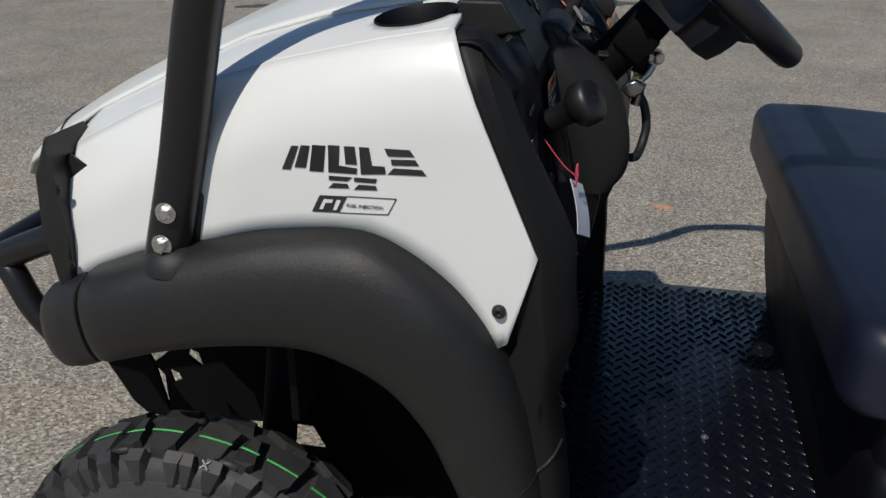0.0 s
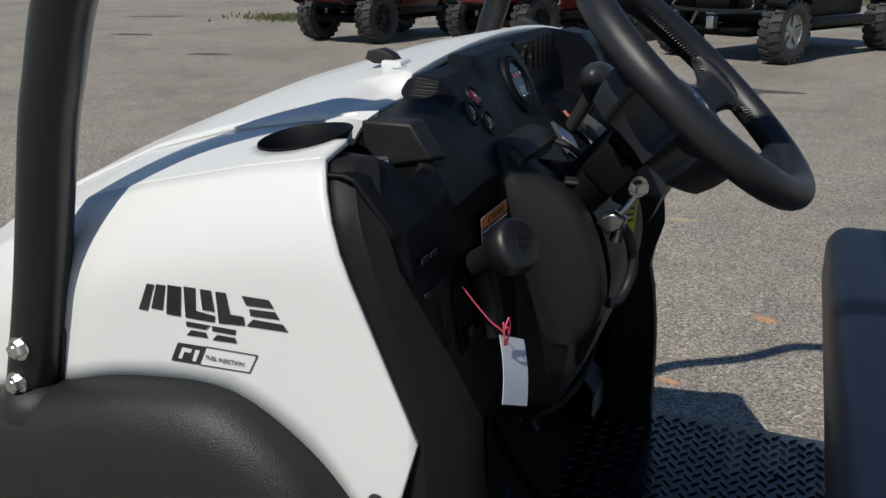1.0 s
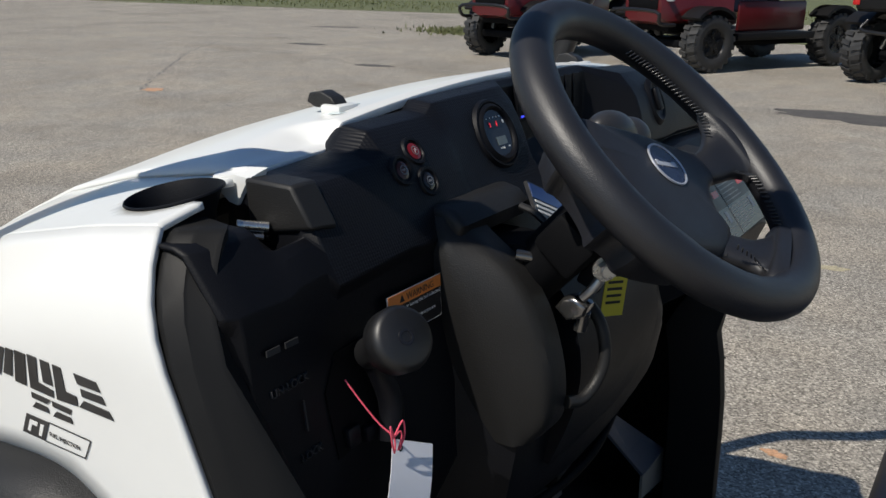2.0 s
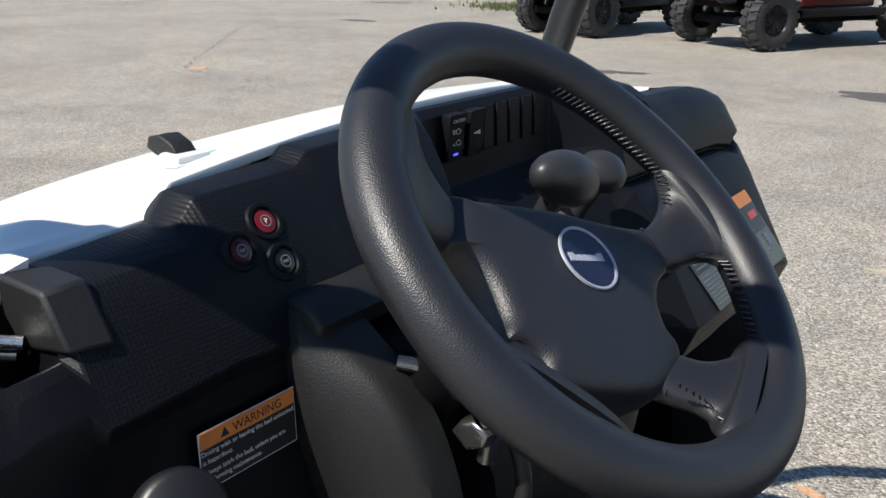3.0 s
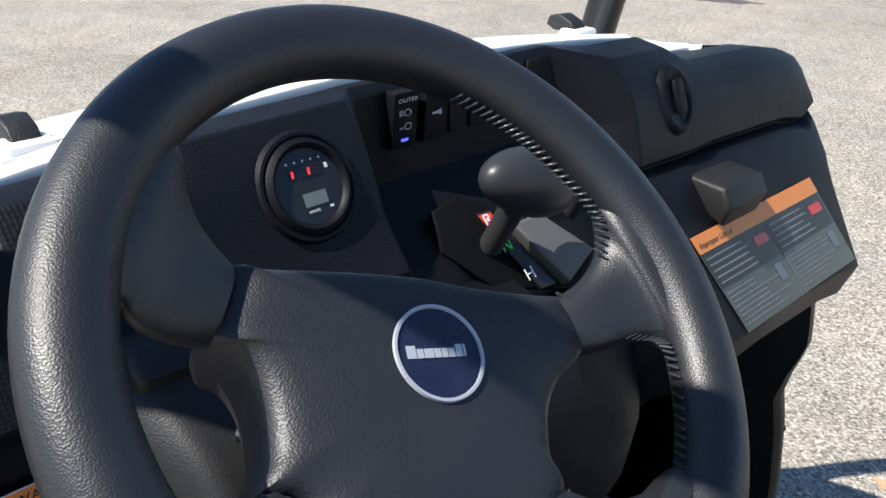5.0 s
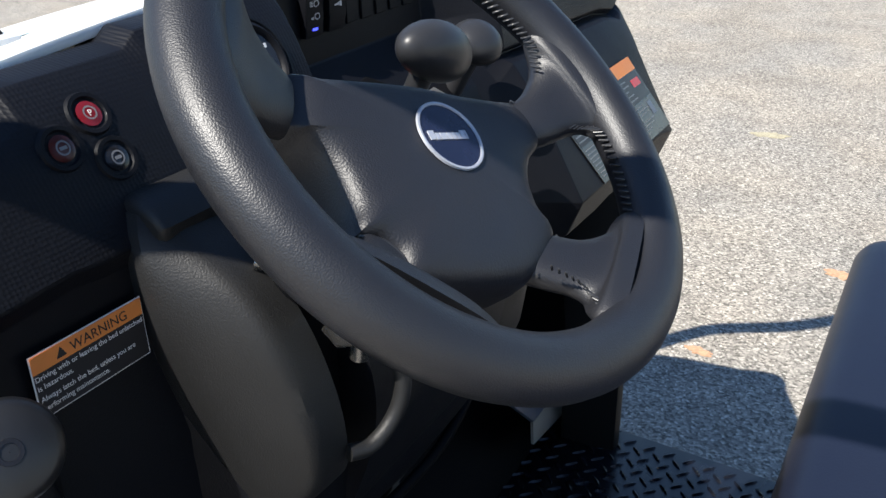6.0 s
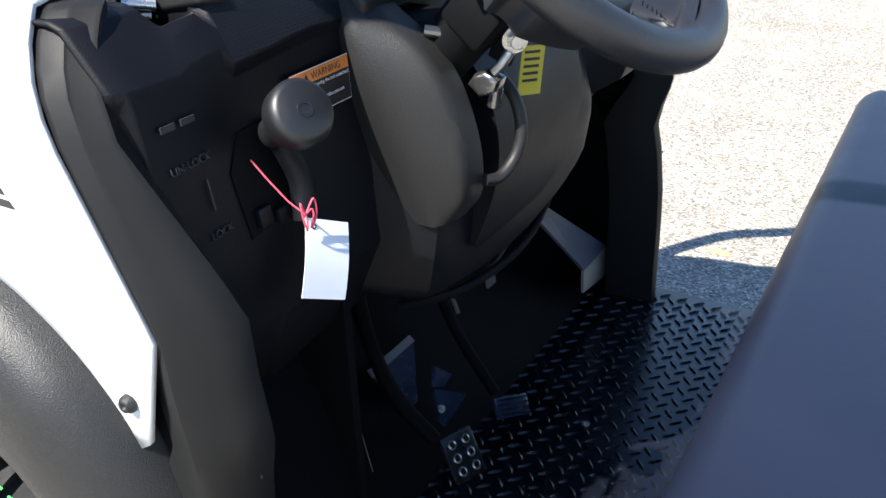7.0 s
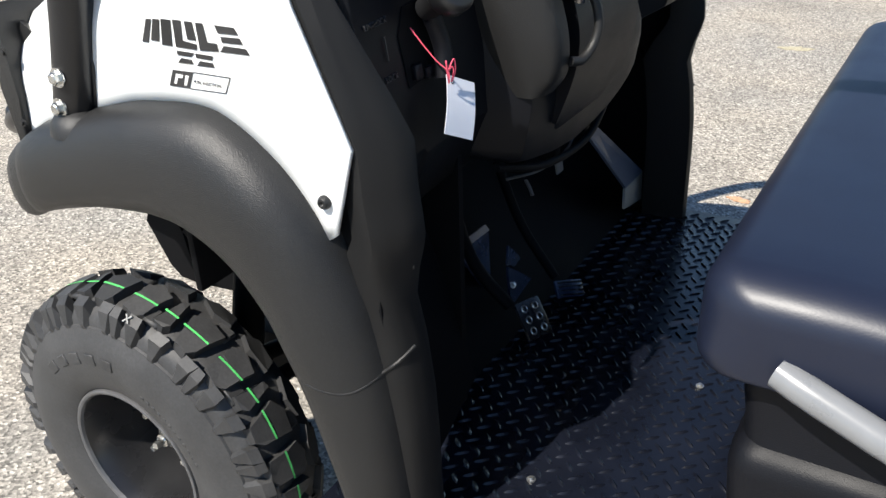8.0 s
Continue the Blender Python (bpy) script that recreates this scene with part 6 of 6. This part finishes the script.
def pedals():
    v, f = tube([(0.02, -0.16, 0.80), (0.03, -0.15, 0.66), (0.07, -0.15, 0.56), (0.13, -0.138, 0.49)], 0.011, 10, 4)
    b = finish("brake_pedal", v, f, M_DARK, V, "black brake pedal with a perforated pad")
    m = axes_at((0.172, -0.132, 0.474), (0.30, 0.94, -0.10), (-0.62, 0.15, 0.77))
    bm = block((0.058, 0.068, 0.007), (0, 0, 0), 0.003)
    bmesh.ops.transform(bm, matrix=m, verts=bm.verts[:])
    part("pad", bm, M_RIM, b)
    for i in range(3):
        for j in range(2):
            vv, ff = spun([(0.0042, 0.0045), (0.0055, 0.0058), (0.0036, 0.0075)], 16, "z")
            finish("pad_stud", [tuple(m @ Vector((p[0] - 0.013 + 0.026 * j, p[1] - 0.020 + 0.020 * i, p[2]))) for p in vv], ff, M_STEEL, b)
    v, f = tube([(0.00, 0.06, 0.66), (0.06, 0.045, 0.55), (0.14, 0.030, 0.462)], 0.009, 10, 4)
    a = finish("throttle_pedal", v, f, M_DARK, V, "black throttle pedal")
    m = axes_at((0.168, 0.030, 0.446), (0.45, 0.85, -0.25), (-0.62, 0.15, 0.76))
    bm = block((0.066, 0.034, 0.008), (0, 0, 0), 0.003)
    bmesh.ops.transform(bm, matrix=m, verts=bm.verts[:])
    tp = part("pad", bm, M_GUSSET, a)
    for k in range(4):
        bm = block((0.060, 0.003, 0.003), (0.002, -0.012 + 0.008 * k, 0.005), 0.001, 1)
        bmesh.ops.transform(bm, matrix=m, verts=bm.verts[:])
        part("pad_rib", bm, M_RIM, tp)
    # glossy gusset plates behind the pedals, sky reflection painted in as blue
    for c in ([(0.001, -0.265, 0.648), (0.012, -0.180, 0.626), (0.022, -0.210, 0.606), (0.020, -0.285, 0.612)],
              [(0.036, -0.148, 0.572), (0.034, -0.036, 0.566), (0.050, -0.056, 0.446), (0.049, -0.064, 0.452)],
              [(0.100, -0.086, 0.576), (0.100, -0.036, 0.527), (0.100, -0.060, 0.520), (0.100, -0.088, 0.540)],
              [(0.101, -0.088, 0.535), (0.102, 0.006, 0.463), (0.101, -0.062, 0.446), (0.101, -0.080, 0.470)]):
        plate("pedal_gusset", c, (-0.004, 0.0, -0.003), M_GUSSET, "glossy black pedal gusset tinted with sky reflection")
    plate("gusset_flange", [(0.034, -0.153, 0.588), (0.032, -0.044, 0.582), (0.036, -0.036, 0.568), (0.038, -0.148, 0.574)], (-0.004, 0.0, -0.003), M_BOOK, "grey flange of the pedal gusset")
    hexbolt("gusset_bolt", V, M_ZINC, axes_at((0.104, -0.078, 0.492), (0.0, 1.0, 0), (-0.6, 0.0, 0.8)), 0.0045, 0.004, 0.006)
    v, f = tube([(0.010, -0.182, 0.629), (0.040, -0.199, 0.546), (0.071, -0.212, 0.463)], 0.0008, 6, 4)
    finish("brake_cable", v, f, M_WIRE, V)
    v, f = tube([(0.06, 0.33, 0.86), (0.05, 0.38, 0.74), (0.04, 0.40, 0.62)], 0.0015, 6, 4)
    finish("loose_wire", v, f, M_WIRE, V)
    # wiring and brackets hanging under the column cover
    for k, (y, z) in enumerate(((-0.20, 0.80), (-0.08, 0.775), (0.04, 0.785))):
        part("wire_clip", block((0.03, 0.022, 0.03), (0.17, y, z - 0.012), 0.004), M_DARK, V)
    plate("loom_clip", [(0.178, -0.072, 0.742), (0.180, -0.052, 0.746), (0.184, -0.054, 0.722), (0.182, -0.072, 0.720)], (-0.003, 0.0, 0.0), M_RIDGE, "grey clip under the column cover")
    v, f = tube([(0.134, -0.092, 0.709), (0.143, -0.096, 0.700), (0.152, -0.102, 0.689)], 0.0030, 8, 3)
    finish("cable_end", v, f, M_RIDGE, V)
    v, f = tube([(0.150, -0.190, 0.752), (0.168, -0.120, 0.742), (0.178, -0.060, 0.746), (0.180, -0.020, 0.756), (0.176, 0.010, 0.780)], 0.0022, 8, 4)
    finish("wire", v, f, M_RIDGE, V)
    v, f = tube([(0.19, -0.30, 0.82), (0.20, -0.16, 0.775), (0.20, 0.0, 0.762), (0.19, 0.12, 0.80)], 0.006, 10, 5)
    finish("wire_loom", v, f, M_DARK, V)


pedals()


# ---- seat ----
def seat():
    """A bench cushion with big soft edges; the front edge is a little lower than the top."""
    rings = []
    steps = [0.0, 0.0015, 0.005, 0.010, 0.017, 0.026, 0.038, 0.055]
    ys = [-0.548 + d for d in steps] + [-0.44, -0.3, 0.0, 0.3, 0.48] + [0.565 - d for d in steps[::-1]]
    for y in ys:
        e = min(1.0, min(y + 0.548, 0.565 - y) / 0.055)
        i = 0.042 * (1 - math.sqrt(max(0.0, 1 - (1 - e) ** 2)))
        x0, x1, z0, z1 = 0.532 + i, 1.02, 0.752 + i * 0.45, 0.874 - i
        ring = []
        for cx, cz, r, a0 in ((x0 + 0.026, z0 + 0.026, 0.026, 270), (x0 + 0.036, z1 - 0.036 + i * 0.5, 0.036 - i * 0.5, 180)):
            for k in range(7):
                a = radians(a0 - 15 * k)
                ring.append((cx + r * math.cos(a), y, cz + r * math.sin(a)))
        rings.append(ring + [(x0 + 0.12, y, z1 + 0.001), (x0 + 0.30, y, z1 - 0.010), (x1, y, z1 - 0.015), (x1, y, z0)])
    v, f = loft(rings)
    st = finish("seat_cushion", v, f, M_SEAT, V, "black vinyl bench seat cushion")
    rings = []
    for z, x0, h in ((0.386, 0.622, 0.540), (0.50, 0.602, 0.545), (0.60, 0.589, 0.546), (0.648, 0.584, 0.544), (0.664, 0.585, 0.540), (0.673, 0.588, 0.534), (0.679, 0.592, 0.526), (0.70, 0.590, 0.521), (0.730, 0.584, 0.518), (0.760, 0.580, 0.515)):
        ring = [(1.05, h, z), (1.05, -h, z)]
        for k in range(7):
            a = radians(270 - 15 * k)
            ring.append((x0 + 0.030 + 0.030 * math.cos(a), -h + 0.030 + 0.030 * math.sin(a), z))
        for k in range(7):
            a = radians(180 - 15 * k)
            ring.append((x0 + 0.030 + 0.030 * math.cos(a), h - 0.030 + 0.030 * math.sin(a), z))
        rings.append(ring)
    v, f = loft(rings)
    base = finish("seat_base", v, f, M_DASH, V, "black plastic seat base")
    v, f = tube([(0.622, -0.545, 0.788), (0.66, -0.556, 0.778), (0.76, -0.572, 0.748), (0.86, -0.585, 0.715)], 0.0165, 18, 4)
    finish("hip_bar", v, f, M_GLOVE, V, "grey sleeved hip restraint bar")
    hexbolt("bar_bolt", V, M_ZINC, axes_at((0.624, -0.545, 0.788), (0.3, 0.95, 0), (0.25, -0.05, 0.95)), 0.007, 0.006, 0.009)
    hexbolt("base_screw", base, M_FENDER, axes_at((0.587, 0.30, 0.69), (0, 1, 0), (0, 0, 1)), 0.004, 0.003, 0.006)
    return st


seat()


# ---- machines parked across the lot ----
def simple_tyre(parent, x, y, r, w, rim_mat):
    """A knobbly tyre of a distant machine with a dished rim; axis along local x."""
    prof = [(-w * 0.42, r * 0.52), (-w * 0.5, r * 0.62), (-w * 0.5, r * 0.84), (-w * 0.42, r * 0.93), (w * 0.42, r * 0.93), (w * 0.5, r * 0.84), (w * 0.5, r * 0.62), (w * 0.42, r * 0.52)]
    v, f = spun(prof, 30, "x")
    t = finish("tyre", v, f, M_RUBBER, parent, "knobbly black tyre")
    t.location = (x, y, r)
    v, f = [], []
    for k in range(20):
        for side in (-1, 1):
            a0 = 2 * math.pi * (k + 0.5 * (side > 0)) / 20
            b = len(v)
            for rr, da in ((r * 0.9, 0.0), (r, 0.02)):
                for xx, aa in ((side * w * 0.5, a0 - 0.10 + da), (side * w * 0.5, a0 + 0.10 - da), (side * w * 0.06, a0 + 0.16 - da), (side * w * 0.06, a0 - 0.02 + da)):
                    q = rr if abs(xx) < w * 0.4 else rr * 0.96
                    v.append([xx, q * math.cos(aa), q * math.sin(aa)])
            f = list(f) + [(b + 4, b + 5, b + 6, b + 7), (b, b + 1, b + 5, b + 4), (b + 1, b + 2, b + 6, b + 5), (b + 2, b + 3, b + 7, b + 6), (b + 3, b, b + 4, b + 7)]
    tagged(finish("tread", v, f, M_RUBBER, t, smooth=False), kind="stuff")
    v, f = spun([(-w * 0.40, r * 0.53), (-w * 0.34, r * 0.50), (-w * 0.30, r * 0.30), (-w * 0.36, r * 0.12), (-w * 0.36, 0.001)], 20, "x")
    if x > 0:
        v = [(-p[0], p[1], p[2]) for p in v]
    rim = finish("rim", v, f, rim_mat, t)
    for k in range(5):
        a = 2 * math.pi * k / 5
        sx = w * 0.36 if x > 0 else -w * 0.36
        bm = block((0.012, r * 0.10, r * 0.36), (sx, 0, r * 0.32), 0.004, 1)
        bmesh.ops.rotate(bm, cent=(0, 0, 0), matrix=Matrix.Rotation(a, 3, "X"), verts=bm.verts[:])
        part("rim_spoke", bm, rim_mat, t)
    return t


def far_machine(x, y, turn, body, label, track=1.05, base=2.0, r=0.33, rim_mat=M_RIM, rear=False):
    """A parked side-by-side: tub, fenders, floor, cage, bumper, lamps and four tyres; local -y is the end towards the camera."""
    o = thing("parked_side_by_side", label, "utility vehicle", (x, y, GZ), "machines parked across the lot")
    o.rotation_euler, o.scale = (0, 0, turn), (1.14, 1.14, 1.14)
    h = track / 2
    for ex in (-h, h):
        for ey in (0.0, base):
            simple_tyre(o, ex, ey, r, 0.27, rim_mat)
    part("belly", block((0.80, base + 0.5, 0.10), (0, base / 2, 0.34), 0.02), M_DARK, o)
    part("sill", block((track + 0.16, base - 2 * r - 0.16, 0.09), (0, base / 2, 0.43), 0.02), M_UTVGREY, o)
    secs = []
    for yy, w, z0, z1 in ((-0.52, 0.34, 0.66, 0.98), (-0.42, 0.38, 0.62, 1.06), (0.0, 0.40, 0.62, 1.14), (0.45, 0.60, 0.66, 1.18)):
        secs.append([(-w, yy, z0), (-w, yy, z1 - 0.12), (-w * 0.82, yy, z1), (w * 0.82, yy, z1), (w, yy, z1 - 0.12), (w, yy, z0), (w * 0.7, yy, z0 - 0.05), (-w * 0.7, yy, z0 - 0.05)])
    v, f = loft(secs)
    if rear:
        part("cargo_bed", block((1.24, 0.95, 0.34), (0, 0.02, 0.98), 0.03), body, o)
        part("tailgate", block((1.20, 0.03, 0.28), (0, -0.47, 0.98), 0.01), M_UTVGREY, o)
        for s in (-1, 1):
            part("tail_lamp", block((0.09, 0.04, 0.20), (s * 0.60, -0.475, 0.98), 0.012), M_TAIL, o, "red tail lamp")
        vv, ff = tube([(-0.22, -0.34, 0.66), (0.22, -0.34, 0.66)], 0.095, 18, 0)
        finish("muffler", vv, ff, M_DARK, o, "black muffler")
        part("hitch_plate", block((0.10, 0.10, 0.14), (0, -0.40, 0.45), 0.01), M_STEEL, o)
        vv, ff = tube([(-0.50, -0.38, 0.72), (-0.46, -0.46, 0.60), (0.46, -0.46, 0.60), (0.50, -0.38, 0.72)], 0.022, 10, 4)
        finish("rear_guard", vv, ff, M_TUBE, o)
    else:
        finish("nose", v, f, body, o)
        part("grille", block((0.56, 0.03, 0.12), (0, -0.515, 0.82), 0.01), M_DARK, o)
        for s in (-1, 1):
            part("headlamp", block((0.22, 0.05, 0.08), (s * 0.36, -0.44, 0.90), 0.015), M_BADGE, o)
        vv, ff = tube([(-0.48, -0.40, 0.58), (-0.44, -0.62, 0.60), (-0.40, -0.66, 0.74), (0.40, -0.66, 0.74), (0.44, -0.62, 0.60), (0.48, -0.40, 0.58)], 0.024, 10, 4)
        finish("front_guard", vv, ff, M_TUBE, o)
    for s in (-1, 1):
        for ey in (0.0, base):
            pts = [(ey + (r + 0.09) * math.cos(a), r + (r + 0.09) * math.sin(a)) for a in (radians(45 + 7.5 * k) for k in range(13))]
            pts2 = [(ey + (r + 0.05) * math.cos(a), r + (r + 0.05) * math.sin(a)) for a in (radians(45 + 7.5 * k) for k in range(13))]
            bm = slab(pts + pts2[::-1], "x", s * (h - 0.16), s * (h + 0.15), 0.0)
            part("fender", bm, M_UTVGREY, o)
        part("door", block((0.05, base - 2 * r - 0.30, 0.20), (s * 0.62, base / 2, 0.99), 0.03), M_UTVGREY, o)
        part("lower_door", block((0.05, base - 2 * r - 0.34, 0.38), (s * 0.60, base / 2, 0.68), 0.03), body if base < 2.4 else M_UTVGREY, o)
        for ey0, ey1 in ((0.45, 0.75), (base - 0.25, base - 0.35)):
            vv, ff = tube([(s * 0.62, ey0, 0.95), (s * 0.60, (ey0 + ey1) / 2, 1.45), (s * 0.56, ey1, 1.90)], 0.028, 10, 3)
            finish("cage_post", vv, ff, M_TUBE, o)
        vv, ff = tube([(s * 0.30, -0.02, 0.40), (s * (h - 0.12), 0.0, 0.34)], 0.022, 8, 0)
        finish("control_arm", vv, ff, M_DARK, o)
        vv, ff = tube([(s * 0.36, 0.02, 0.78), (s * (h - 0.14), 0.0, 0.40)], 0.035, 10, 0)
        finish("shock_absorber", vv, ff, M_STEEL, o)
    part("seat_back", block((1.10, 0.14, 0.60), (0, base * 0.55, 1.0), 0.05), M_SEAT, o)
    part("roof", block((1.20, base * 0.7, 0.05), (0, base * 0.55, 1.92), 0.02), M_UTVGREY, o)
    if not rear:
        part("bed", block((1.20, 0.80, 0.26), (0, base + 0.05, 1.02), 0.03), body, o)
        part("nose_frame", block((0.62, 0.80, 0.34), (0, 0.05, 0.66), 0.03), M_DARK, o)
    return o


far_machine(-6.66, 12.05, radians(-12), M_UTVRED, "dark red side-by-side with knobbly tyres parked on asphalt", 1.10, 2.0, 0.365)
far_machine(-3.98, 12.1, radians(-28), M_UTVRED, "red crew side-by-side with black tyres parked on asphalt", 1.30, 2.3, 0.36)
far_machine(-0.52, 11.6, radians(-28), M_UTVGREY, "black side-by-side with red tail lamps parked on asphalt", 1.40, 2.5, 0.365, M_STEEL, True)


# ---- far verge ----
def verge():
    """A strip of dry grass beyond the lot."""
    rng = random.Random(9)
    verts, faces = [], []
    for k in range(9000):
        u = rng.random()
        x = -42 + 62 * u
        y = 25 + 0.10 * (x + 20) + rng.random() ** 0.7 * 9
        if k % 5 == 0:
            x, y = rng.gauss(-10.2, 0.8), rng.gauss(17.0, 0.5)
        elif k % 5 == 1:
            x, y = rng.uniform(-7, 4), rng.uniform(18.5, 22)
        h, a, w = rng.uniform(0.04, 0.13), rng.uniform(0, 6.28), rng.uniform(0.015, 0.04)
        b = len(verts)
        verts += [(x - w * math.cos(a), y - w * math.sin(a), GZ), (x + w * math.cos(a), y + w * math.sin(a), GZ), (x + rng.uniform(-0.05, 0.05), y + rng.uniform(-0.05, 0.05), GZ + h)]
        faces.append((b, b + 1, b + 2))
    g = finish("grass_verge", verts, faces, M_GRASS, smooth=False)
    tagged(g, "strip of dry green grass beyond the asphalt", "grass", kind="stuff")
    for nm, pts in (("grass_bed", [(-60, 22.5), (-20, 24.6), (30, 31), (30, 60), (-60, 60)]), ("grass_bed", [(-11.2, 16.3), (-10.2, 16.0), (-8.6, 16.0), (-8.0, 17.0), (-9.4, 18.0), (-10.8, 17.6)]), ("grass_bed", [(-7.3, 18.4), (4, 18.4), (5, 22.2), (-7, 22.2)])):
        ob = part(nm, slab(pts, "z", 0.001, 0.008), M_GRASS, None, smooth=False, loc=(0, 0, GZ))
        tagged(ob, "low dry grass on bare soil", "grass", kind="structure")


verge()
